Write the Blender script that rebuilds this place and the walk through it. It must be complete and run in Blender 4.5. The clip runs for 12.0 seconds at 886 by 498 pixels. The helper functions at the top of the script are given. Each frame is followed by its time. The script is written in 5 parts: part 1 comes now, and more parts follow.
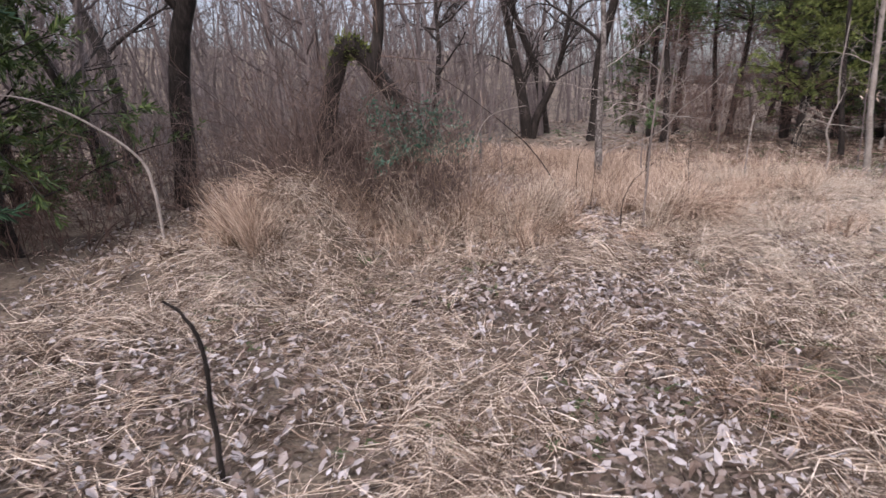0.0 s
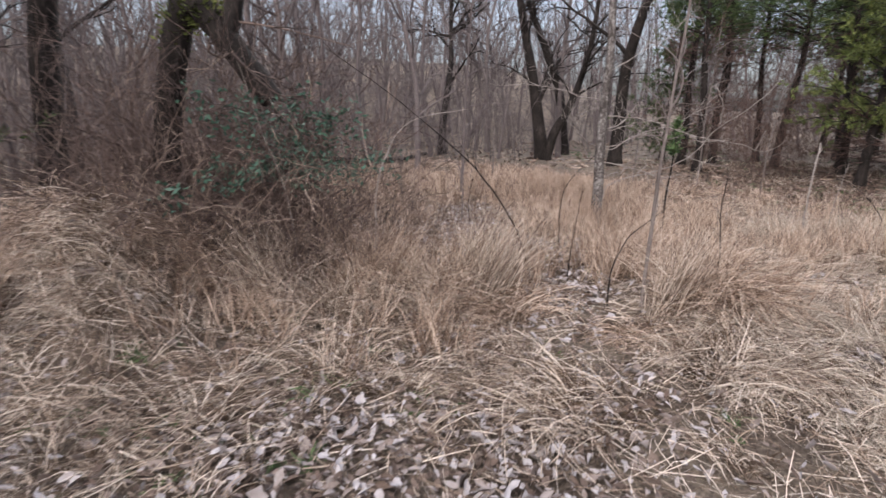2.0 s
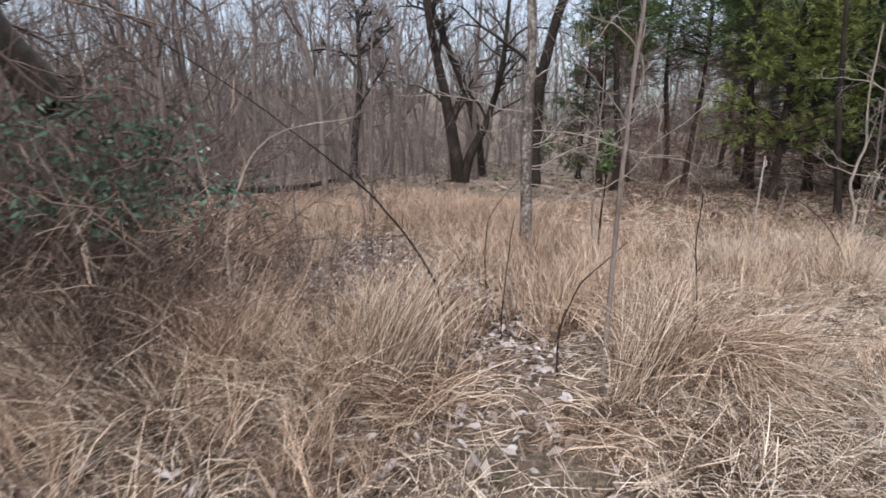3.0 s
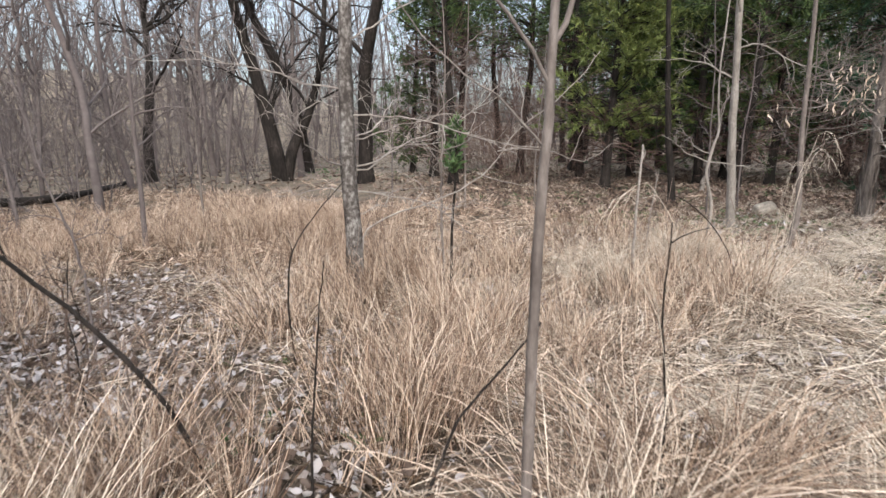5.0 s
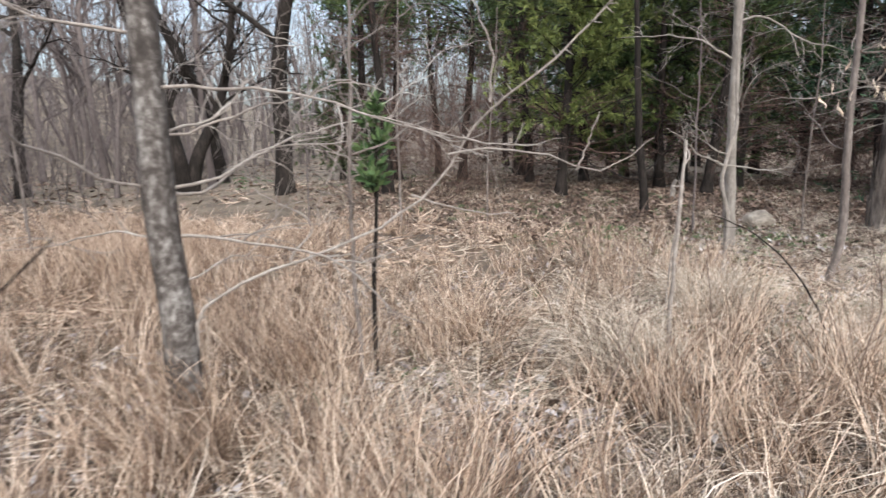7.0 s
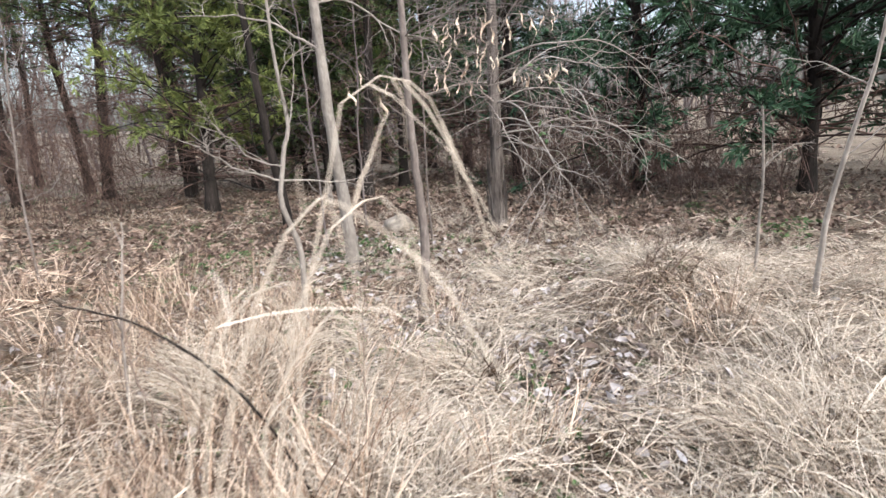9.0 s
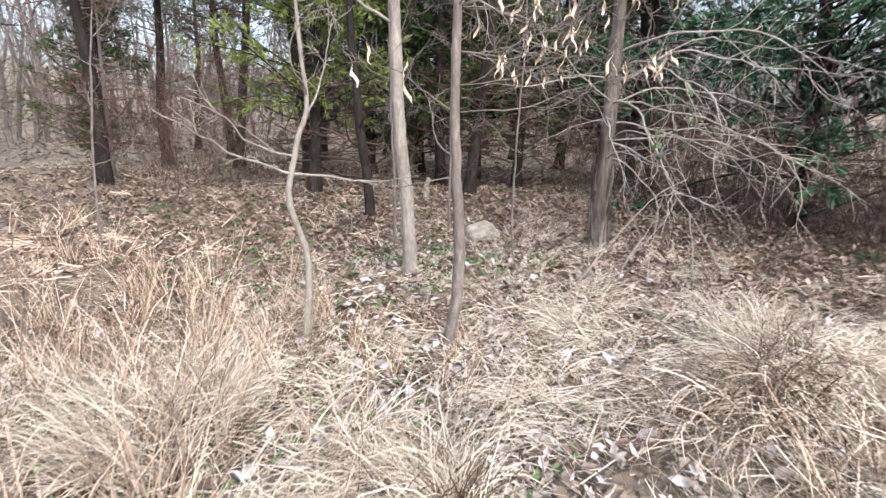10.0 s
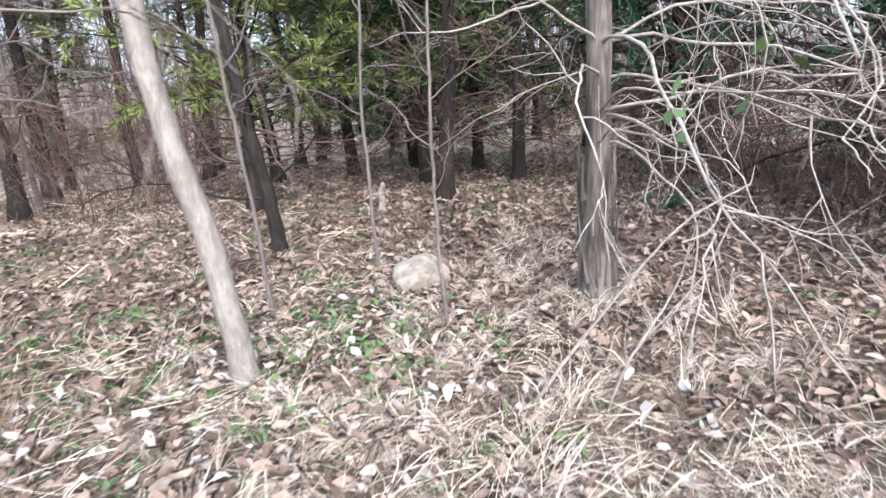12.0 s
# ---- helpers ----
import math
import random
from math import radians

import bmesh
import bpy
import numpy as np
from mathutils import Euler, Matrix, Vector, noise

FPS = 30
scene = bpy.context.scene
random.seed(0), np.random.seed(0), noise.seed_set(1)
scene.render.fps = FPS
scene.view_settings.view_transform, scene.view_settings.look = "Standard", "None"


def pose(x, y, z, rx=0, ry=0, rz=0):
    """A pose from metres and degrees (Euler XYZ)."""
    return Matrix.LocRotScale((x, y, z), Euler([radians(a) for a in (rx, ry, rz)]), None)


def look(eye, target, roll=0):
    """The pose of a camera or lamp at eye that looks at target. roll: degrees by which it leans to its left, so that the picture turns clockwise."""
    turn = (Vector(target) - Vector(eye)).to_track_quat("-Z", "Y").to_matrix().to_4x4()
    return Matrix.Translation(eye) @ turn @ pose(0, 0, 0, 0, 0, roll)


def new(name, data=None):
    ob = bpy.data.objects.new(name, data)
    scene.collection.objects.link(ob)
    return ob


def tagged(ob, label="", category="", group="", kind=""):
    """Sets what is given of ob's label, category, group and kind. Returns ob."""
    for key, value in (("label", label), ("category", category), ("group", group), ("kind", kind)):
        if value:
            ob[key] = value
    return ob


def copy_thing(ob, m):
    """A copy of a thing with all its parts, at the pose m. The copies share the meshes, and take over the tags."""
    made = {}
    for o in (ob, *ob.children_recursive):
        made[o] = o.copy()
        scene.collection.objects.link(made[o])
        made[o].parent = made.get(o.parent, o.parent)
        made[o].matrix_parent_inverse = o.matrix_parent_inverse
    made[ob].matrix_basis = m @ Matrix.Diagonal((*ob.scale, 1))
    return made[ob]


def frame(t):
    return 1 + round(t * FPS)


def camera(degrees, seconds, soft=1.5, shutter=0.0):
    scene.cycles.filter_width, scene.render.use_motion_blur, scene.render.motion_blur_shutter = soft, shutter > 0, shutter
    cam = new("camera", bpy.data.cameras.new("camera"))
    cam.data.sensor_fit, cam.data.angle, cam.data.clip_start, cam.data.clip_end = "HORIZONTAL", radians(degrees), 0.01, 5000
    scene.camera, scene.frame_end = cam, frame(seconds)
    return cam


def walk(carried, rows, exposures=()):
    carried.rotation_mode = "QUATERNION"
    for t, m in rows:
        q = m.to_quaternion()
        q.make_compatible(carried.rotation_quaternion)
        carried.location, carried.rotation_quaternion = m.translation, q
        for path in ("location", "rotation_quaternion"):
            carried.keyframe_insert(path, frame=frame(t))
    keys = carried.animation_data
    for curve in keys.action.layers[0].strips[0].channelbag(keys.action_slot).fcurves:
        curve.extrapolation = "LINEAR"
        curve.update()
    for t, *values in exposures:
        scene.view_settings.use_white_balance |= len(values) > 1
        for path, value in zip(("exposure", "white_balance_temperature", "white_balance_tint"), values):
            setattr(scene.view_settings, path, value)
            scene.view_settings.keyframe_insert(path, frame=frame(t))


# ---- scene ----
cam = camera(78.1, 12.0, soft=1.5, shutter=0.25)
PATH = [
    (0, (-0.23, -0.251, 1.712), (-0.158, 1.678, 1.192), -2.0),
    (0.5, (0.237, 0.306, 1.624), (0.159, 2.239, 1.118), -1.0),
    (1, (0.543, 1.027, 1.563), (0.405, 2.966, 1.093), -0.2),
    (1.5, (0.876, 1.679, 1.544), (0.654, 3.611, 1.078), -0.0),
    (2, (1.074, 2.326, 1.56), (1.046, 4.271, 1.094), 0.7),
    (2.5, (1.121, 2.978, 1.549), (1.279, 4.928, 1.133), 1.4),
    (3, (1.276, 3.622, 1.482), (1.532, 5.568, 1.101), -0.3),
    (3.5, (1.417, 4.108, 1.467), (2.015, 5.975, 1.073), -1.0),
    (5.5, (2.079, 5.919, 1.462), (2.892, 7.698, 1.046), -1.2),
    (6, (2.276, 6.492, 1.488), (3.064, 8.286, 1.087), -0.3),
    (6.5, (2.5, 6.938, 1.43), (3.331, 8.713, 1.028), -0.8),
    (7.5, (3.46, 7.33, 1.36), (4.63, 8.9, 0.95), -3.0),
    (8.5, (4.666, 7.121, 1.251), (6.092, 8.47, 0.87), -5.3),
    (9, (5.025, 7.198, 1.374), (6.667, 8.245, 0.92), -3.9),
    (9.5, (5.627, 7.138, 1.397), (7.207, 8.279, 0.947), -0.2),
    (10, (6.162, 7.266, 1.371), (7.496, 8.682, 0.906), 0.9),
    (10.5, (6.801, 7.519, 1.325), (8.092, 8.971, 0.852), -0.7),
    (11, (7.419, 7.696, 1.32), (8.605, 9.23, 0.831), -2.3),
    (11.5, (8.033, 7.968, 1.282), (9.205, 9.498, 0.747), -4.7),
    (12, (8.66, 8.324, 1.287), (9.83, 9.863, 0.773), -4.9),
]
walk(cam, [(t, look(eye, target, roll)) for t, eye, target, roll in PATH],
     [(0.0, 1.25, 6250, 19), (2.0, 1.17, 6200, 14), (3.5, 1.33, 6300, 8), (5.5, 1.58, 6250, 6), (6.0, 1.25, 6200, 6), (6.5, 1.4, 6150, 6), (8.5, 2.12, 6200, 7), (9.0, 1.95, 6180, 7), (9.5, 2.15, 6150, 7), (10.5, 2.2, 6050, 7), (11.0, 2.28, 5950, 7), (11.5, 2.22, 5850, 7), (12.0, 2.6, 5750, 7)])

# ---------------------------------------------------------------- sky and light
world = bpy.data.worlds.new("overcast_sky")
scene.world = world
world.use_nodes = True
wn = world.node_tree
sky = wn.nodes.new("ShaderNodeTexSky")
sky.sky_type = "NISHITA"
sky.sun_disc = False
sky.sun_elevation = radians(38)
sky.sun_rotation = radians(200)
sky.dust_density = 5.0
sky.air_density = 1.0
sky.ozone_density = 1.0
wn.nodes["Background"].inputs["Strength"].default_value = 0.105
veil = wn.nodes.new("ShaderNodeHueSaturation")  # high thin cloud takes the blue out of the sky
veil.inputs["Saturation"].default_value = 0.6
wn.links.new(sky.outputs[0], veil.inputs["Color"])
wn.links.new(veil.outputs[0], wn.nodes["Background"].inputs["Color"])
sun_data = bpy.data.lights.new("sun", "SUN")
sun_data.energy, sun_data.angle, sun_data.color = 1.4, radians(32), (1.0, 0.95, 0.88)
sun = new("sun", sun_data)
sun.matrix_world = pose(0, 0, 30, 52, 0, 160)

rng = np.random.default_rng(7)


# ---------------------------------------------------------------- materials
def mat(name, stops, rough=0.8, scale=6.0, detail=6.0, bump=0.3, dist=0.01, island=0.0, stretch=(1, 1, 1), coarse=None, grey=0.0):
    """Colour from noise at two scales and, for joined pieces, from a random number for each piece."""
    m = bpy.data.materials.new(name)
    m.use_nodes = True
    nt = m.node_tree
    b = nt.nodes["Principled BSDF"]
    b.inputs["Roughness"].default_value = rough
    b.inputs["Specular IOR Level"].default_value = 0.25
    tc = nt.nodes.new("ShaderNodeNewGeometry")
    mp = nt.nodes.new("ShaderNodeMapping")
    mp.inputs["Scale"].default_value = stretch
    nt.links.new(tc.outputs["Position"], mp.inputs["Vector"])
    n1 = nt.nodes.new("ShaderNodeTexNoise")
    n1.inputs["Scale"].default_value, n1.inputs["Detail"].default_value = scale, detail
    n1.inputs["Roughness"].default_value = 0.65
    nt.links.new(mp.outputs[0], n1.inputs["Vector"])
    n2 = nt.nodes.new("ShaderNodeTexNoise")
    n2.inputs["Scale"].default_value, n2.inputs["Detail"].default_value = coarse or scale * 0.12, 3.0
    nt.links.new(tc.outputs["Position"], n2.inputs["Vector"])
    mix = nt.nodes.new("ShaderNodeMix")
    mix.inputs[0].default_value = 0.4
    nt.links.new(n1.outputs[0], mix.inputs[2])
    nt.links.new(n2.outputs[0], mix.inputs[3])
    val = mix.outputs[0]
    sharpen = nt.nodes.new("ShaderNodeMapRange")
    sharpen.inputs[1].default_value, sharpen.inputs[2].default_value = 0.3, 0.7
    nt.links.new(val, sharpen.inputs[0])
    val = sharpen.outputs[0]
    if island:
        mi = nt.nodes.new("ShaderNodeMix")
        mi.inputs[0].default_value = island
        nt.links.new(val, mi.inputs[2])
        nt.links.new(tc.outputs["Random Per Island"], mi.inputs[3])
        val = mi.outputs[0]
    ramp = nt.nodes.new("ShaderNodeValToRGB")
    e = ramp.color_ramp.elements
    while len(e) < len(stops):
        e.new(0.5)
    for k, (p, c) in enumerate(stops):
        lum = 0.3 * c[0] + 0.55 * c[1] + 0.15 * c[2]
        e[k].position, e[k].color = p, (*(v + (lum - v) * grey for v in c), 1)
    nt.links.new(val, ramp.inputs[0])
    nt.links.new(ramp.outputs[0], b.inputs["Base Color"])
    if bump:
        bp = nt.nodes.new("ShaderNodeBump")
        bp.inputs["Strength"].default_value, bp.inputs["Distance"].default_value = bump, dist
        nt.links.new(n1.outputs[0], bp.inputs["Height"])
        nt.links.new(bp.outputs[0], b.inputs["Normal"])
    return m


EARTH = mat("leaf_mould", [(0.0, (0.035, 0.026, 0.02)), (0.35, (0.11, 0.078, 0.055)), (0.6, (0.20, 0.15, 0.105)), (0.85, (0.30, 0.235, 0.17)), (1.0, (0.18, 0.17, 0.085))],
            0.95, 34.0, 10.0, 1.0, 0.03, coarse=1.1, grey=0.25)
STRAW = mat("dry_straw", [(0.0, (0.035, 0.022, 0.016)), (0.34, (0.16, 0.10, 0.066)), (0.57, (0.46, 0.335, 0.235)), (0.78, (0.82, 0.68, 0.545)), (1.0, (0.86, 0.75, 0.63))],
            0.7, 3.0, 4.0, 0.0, island=0.75, coarse=0.6, grey=0.27)
BROOM = mat("russet_grass", [(0.0, (0.04, 0.024, 0.018)), (0.32, (0.19, 0.112, 0.072)), (0.57, (0.50, 0.345, 0.24)), (0.82, (0.80, 0.63, 0.495)), (1.0, (0.84, 0.70, 0.57))],
            0.7, 3.0, 4.0, 0.0, island=0.75, coarse=0.6, grey=0.2)
PALE = mat("bleached_straw", [(0.0, (0.16, 0.115, 0.08)), (0.3, (0.40, 0.31, 0.225)), (0.6, (0.60, 0.495, 0.385)), (1.0, (0.74, 0.645, 0.53))],
           0.65, 3.0, 4.0, 0.0, island=0.65, coarse=0.6, grey=0.33)
LITTER = mat("fallen_leaves", [(0.0, (0.06, 0.036, 0.027)), (0.3, (0.17, 0.105, 0.072)), (0.5, (0.29, 0.215, 0.18)), (0.74, (0.46, 0.41, 0.42)), (1.0, (0.56, 0.53, 0.57))],
             0.75, 30.0, 4.0, 0.3, 0.003, island=0.75, coarse=0.5, grey=0.35)
RUSSET_LITTER = mat("russet_leaves", [(0.0, (0.045, 0.025, 0.018)), (0.3, (0.13, 0.072, 0.049)), (0.6, (0.25, 0.15, 0.105)), (0.85, (0.36, 0.245, 0.18)), (1.0, (0.52, 0.42, 0.34))],
                    0.75, 30.0, 4.0, 0.3, 0.003, island=0.75, coarse=0.5, grey=0.36)
GREEN = mat("winter_green", [(0.0, (0.035, 0.07, 0.03)), (0.5, (0.075, 0.13, 0.05)), (1.0, (0.16, 0.22, 0.09))], 0.6, 6.0, 3.0, 0.0, island=0.7)
CEDAR = mat("cedar_foliage", [(0.0, (0.016, 0.030, 0.011)), (0.5, (0.046, 0.078, 0.024)), (1.0, (0.125, 0.158, 0.045))], 0.6, 2.0, 3.0, 0.0, island=0.6, coarse=0.9)
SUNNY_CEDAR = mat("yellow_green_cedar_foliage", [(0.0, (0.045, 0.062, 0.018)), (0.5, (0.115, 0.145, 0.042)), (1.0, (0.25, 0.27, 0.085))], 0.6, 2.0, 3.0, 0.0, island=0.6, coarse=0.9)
BLUE_CEDAR = mat("bluish_cedar_foliage", [(0.0, (0.014, 0.032, 0.018)), (0.5, (0.035, 0.082, 0.045)), (1.0, (0.09, 0.16, 0.085))], 0.6, 2.0, 3.0, 0.0, island=0.6, coarse=0.9)
VINE = mat("vine_leaves", [(0.0, (0.025, 0.055, 0.04)), (0.5, (0.05, 0.105, 0.075)), (1.0, (0.10, 0.18, 0.13))], 0.45, 6.0, 3.0, 0.0, island=0.7)
MOSS = mat("moss", [(0.0, (0.04, 0.05, 0.015)), (0.5, (0.09, 0.11, 0.03)), (1.0, (0.17, 0.18, 0.06))], 0.9, 8.0, 3.0, 0.0, island=0.6)
DARK_BARK = mat("dark_bark", [(0.0, (0.008, 0.0065, 0.006)), (0.45, (0.018, 0.0145, 0.013)), (0.8, (0.042, 0.034, 0.031)), (1.0, (0.10, 0.086, 0.076))],
                0.9, 22.0, 8.0, 0.9, 0.03, stretch=(1, 1, 0.22), coarse=2.0)
GREY_BARK = mat("grey_bark", [(0.0, (0.08, 0.065, 0.06)), (0.5, (0.16, 0.135, 0.125)), (1.0, (0.29, 0.255, 0.24))],
                0.85, 40.0, 6.0, 0.6, 0.01, stretch=(1, 1, 0.35), coarse=3.0)
PALE_BARK = mat("pale_bark", [(0.0, (0.13, 0.105, 0.09)), (0.5, (0.26, 0.22, 0.19)), (1.0, (0.41, 0.365, 0.325))],
                0.85, 45.0, 6.0, 0.6, 0.008, stretch=(1, 1, 0.3), coarse=3.0, grey=0.35)
LICHEN_BARK = mat("mottled_bark", [(0.0, (0.025, 0.019, 0.017)), (0.40, (0.07, 0.055, 0.048)), (0.56, (0.13, 0.108, 0.098)), (0.74, (0.26, 0.235, 0.22)), (1.0, (0.46, 0.43, 0.41))],
                  0.85, 34.0, 6.0, 0.8, 0.012, stretch=(1, 1, 0.7), coarse=5.0, grey=0.35)
SHAG_BARK = mat("shaggy_bark", [(0.0, (0.035, 0.026, 0.023)), (0.4, (0.10, 0.078, 0.068)), (0.75, (0.21, 0.17, 0.148)), (1.0, (0.36, 0.31, 0.275))],
                0.9, 30.0, 6.0, 0.9, 0.02, stretch=(1, 1, 0.12), coarse=3.0, grey=0.35)
WOODS_BARK = mat("woods_bark", [(0.0, (0.052, 0.043, 0.043)), (0.5, (0.132, 0.11, 0.109)), (1.0, (0.26, 0.226, 0.221))], 0.9, 6.0, 4.0, 0.0, island=0.6, coarse=0.3, grey=0.00)
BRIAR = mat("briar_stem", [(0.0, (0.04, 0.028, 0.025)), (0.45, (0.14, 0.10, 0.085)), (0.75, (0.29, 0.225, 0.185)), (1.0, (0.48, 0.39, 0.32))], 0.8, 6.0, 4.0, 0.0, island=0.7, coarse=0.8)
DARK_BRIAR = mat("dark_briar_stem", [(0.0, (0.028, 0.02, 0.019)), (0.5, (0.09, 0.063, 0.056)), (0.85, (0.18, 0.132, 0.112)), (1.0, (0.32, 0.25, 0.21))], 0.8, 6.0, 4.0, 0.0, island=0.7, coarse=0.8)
# old dead blades, with the shade of the grass hollows put into their colour
SHADED_THATCH = mat("shade_dark_thatch", [(0.0, (0.02, 0.014, 0.01)), (0.4, (0.065, 0.042, 0.027)), (0.75, (0.14, 0.092, 0.058)), (1.0, (0.26, 0.18, 0.115))], 0.85, 5.0, 4.0, 0.0, island=0.65, coarse=0.8)
RED_TWIG = mat("dead_cedar_twig", [(0.0, (0.03, 0.019, 0.016)), (0.5, (0.095, 0.06, 0.051)), (1.0, (0.20, 0.135, 0.113))], 0.85, 6.0, 4.0, 0.0, island=0.7, coarse=0.8)
PALE_TWIG = mat("bleached_twig", [(0.0, (0.13, 0.107, 0.099)), (0.5, (0.28, 0.247, 0.227)), (1.0, (0.46, 0.425, 0.40))], 0.8, 25.0, 4.0, 0.2, 0.003, coarse=2.0)
STONE = mat("lichen_stone", [(0.0, (0.15, 0.13, 0.11)), (0.5, (0.33, 0.29, 0.25)), (1.0, (0.52, 0.48, 0.43))], 0.9, 12.0, 8.0, 0.8, 0.02, coarse=3.0)
CURL = mat("curled_dead_leaf", [(0.0, (0.36, 0.25, 0.17)), (0.4, (0.60, 0.49, 0.39)), (1.0, (0.80, 0.72, 0.62))], 0.7, 30.0, 4.0, 0.3, 0.004, coarse=8.0)


# ---------------------------------------------------------------- geometry kit
class Buf:
    """Collects vertices, quads and triangles for one mesh."""

    def __init__(self):
        self.v, self.q, self.t, self.n = [], [], [], 0

    def add(self, v, quads=None, tris=None):
        v = np.asarray(v, np.float32).reshape(-1, 3)
        if quads is not None and len(quads):
            self.q.append(np.asarray(quads, np.int32).reshape(-1, 4) + self.n)
        if tris is not None and len(tris):
            self.t.append(np.asarray(tris, np.int32).reshape(-1, 3) + self.n)
        self.v.append(v)
        self.n += len(v)
        return self

    def mesh(self, name, material, smooth=True):
        v = np.concatenate(self.v)
        q = np.concatenate(self.q) if self.q else np.zeros((0, 4), np.int32)
        t = np.concatenate(self.t) if self.t else np.zeros((0, 3), np.int32)
        me = bpy.data.meshes.new(name)
        me.vertices.add(len(v))
        me.vertices.foreach_set("co", v.ravel())
        me.loops.add(q.size + t.size)
        me.loops.foreach_set("vertex_index", np.concatenate([q.ravel(), t.ravel()]))
        me.polygons.add(len(q) + len(t))
        starts = np.concatenate([np.arange(len(q)) * 4, q.size + np.arange(len(t)) * 3])
        me.polygons.foreach_set("loop_start", starts.astype(np.int32))
        me.polygons.foreach_set("use_smooth", np.full(len(q) + len(t), smooth))
        me.update(calc_edges=True)
        me.materials.append(material)
        return me


def unit(a):
    return a / np.maximum(np.linalg.norm(a, axis=-1, keepdims=True), 1e-9)


def tubes(buf, p, r, sides=5, cap=True):
    """Tubes along K lines of n points: p (K, n, 3), r (K, n)."""
    p, r = np.asarray(p, float), np.asarray(r, float)
    k, n = p.shape[:2]
    if k == 0:
        return buf
    tan = unit(np.gradient(p, axis=1))
    chord = unit(p[:, -1] - p[:, 0])
    ref = np.where(np.abs(chord[:, 2:3]) > 0.8, np.array([[1.0, 0.2, 0.0]]), np.array([[0.1, 0.0, 1.0]]))[:, None, :]
    a = unit(np.cross(tan, ref))
    b = np.cross(tan, a)
    w = np.arange(sides) * 2 * np.pi / sides
    ring = p[:, :, None] + r[:, :, None, None] * (a[:, :, None] * np.cos(w)[:, None] + b[:, :, None] * np.sin(w)[:, None])
    i = np.arange(k)[:, None, None] * n * sides + np.arange(n - 1)[None, :, None] * sides
    s = np.arange(sides)[None, None]
    s2 = (s + 1) % sides
    quads = np.stack([i + s, i + s2, i + sides + s2, i + sides + s], -1)
    return buf.add(ring, quads)


def ribbons(buf, p, w, rng):
    """Flat blades along K lines, w (K, n) half widths; the flat side turns at random."""
    k, n = p.shape[:2]
    tan = unit(np.gradient(p, axis=1))
    side = unit(np.cross(tan, unit(rng.normal(size=(k, 1, 3)))))
    v = np.stack([p - side * w[..., None], p + side * w[..., None]], 2)
    i = np.arange(k)[:, None] * n * 2 + np.arange(n - 1)[None] * 2
    quads = np.stack([i, i + 1, i + 3, i + 2], -1)
    return buf.add(v, quads)


def grow(start, d, length, n, wig, rng, lift=0.0):
    """K wandering lines of n points."""
    start, d = np.atleast_2d(start).astype(float), unit(np.atleast_2d(d).astype(float))
    length = np.broadcast_to(np.asarray(length, float), (len(start),))
    pts, d = [start], d.copy()
    for _ in range(n - 1):
        d = unit(d + rng.normal(0, wig, d.shape) + np.array([0, 0, lift]))
        pts.append(pts[-1] + d * (length / (n - 1))[:, None])
    return np.stack(pts, 1)


def spawn(p, m, rng, lo, hi, angle, up=0.0):
    """m starts and ways on each of K lines."""
    k, n = p.shape[:2]
    t = rng.uniform(lo, hi, (k, m)) * (n - 1)
    i = np.minimum(t.astype(int), n - 2)
    f = (t - i)[..., None]
    row = np.arange(k)[:, None]
    at = p[row, i] * (1 - f) + p[row, i + 1] * f
    tan = unit(p[row, i + 1] - p[row, i])
    side = rng.normal(size=tan.shape)
    side = unit(side - (side * tan).sum(-1, keepdims=True) * tan)
    ang = rng.normal(angle, 0.2, (k, m, 1))
    d = unit(np.cos(ang) * tan + np.sin(ang) * side + np.array([0, 0, up]))
    return at.reshape(-1, 3), d.reshape(-1, 3), (t / (n - 1)).ravel()


def curve(points, n):
    """A smooth line of n points through a few control points."""
    c = np.array([points[0], *points, points[-1]], float)
    u = np.linspace(0, len(points) - 1 - 1e-6, n)
    i = u.astype(int)
    f = (u - i)[:, None]
    a, b, d, e = c[i], c[i + 1], c[i + 2], c[i + 3]
    return 0.5 * (2 * b + (d - a) * f + (2 * a - 5 * b + 4 * d - e) * f**2 + (3 * b - a - 3 * d + e) * f**3)


def taper(r0, r1, n, k=1, power=1.0):
    return np.broadcast_to(r1 + (np.asarray(r0)[..., None] - r1) * (1 - np.linspace(0, 1, n)) ** power, (k, n)) if np.ndim(r0) else np.tile(r1 + (r0 - r1) * (1 - np.linspace(0, 1, n)) ** power, (k, 1))


def leaf_blades(buf, at, d, length, width, rng):
    """Small pointed leaves: one diamond each, K of them."""
    k = len(at)
    d = unit(d)
    side = unit(np.cross(d, rng.normal(size=(k, 3))))
    lift = np.cross(side, d)
    length, width = np.broadcast_to(length, (k,))[:, None], np.broadcast_to(width, (k,))[:, None]
    mid = at + d * length * 0.5 + lift * length * 0.06
    v = np.stack([at, mid - side * width, at + d * length, mid + side * width], 1)
    return buf.add(v, np.arange(k * 4).reshape(-1, 4))


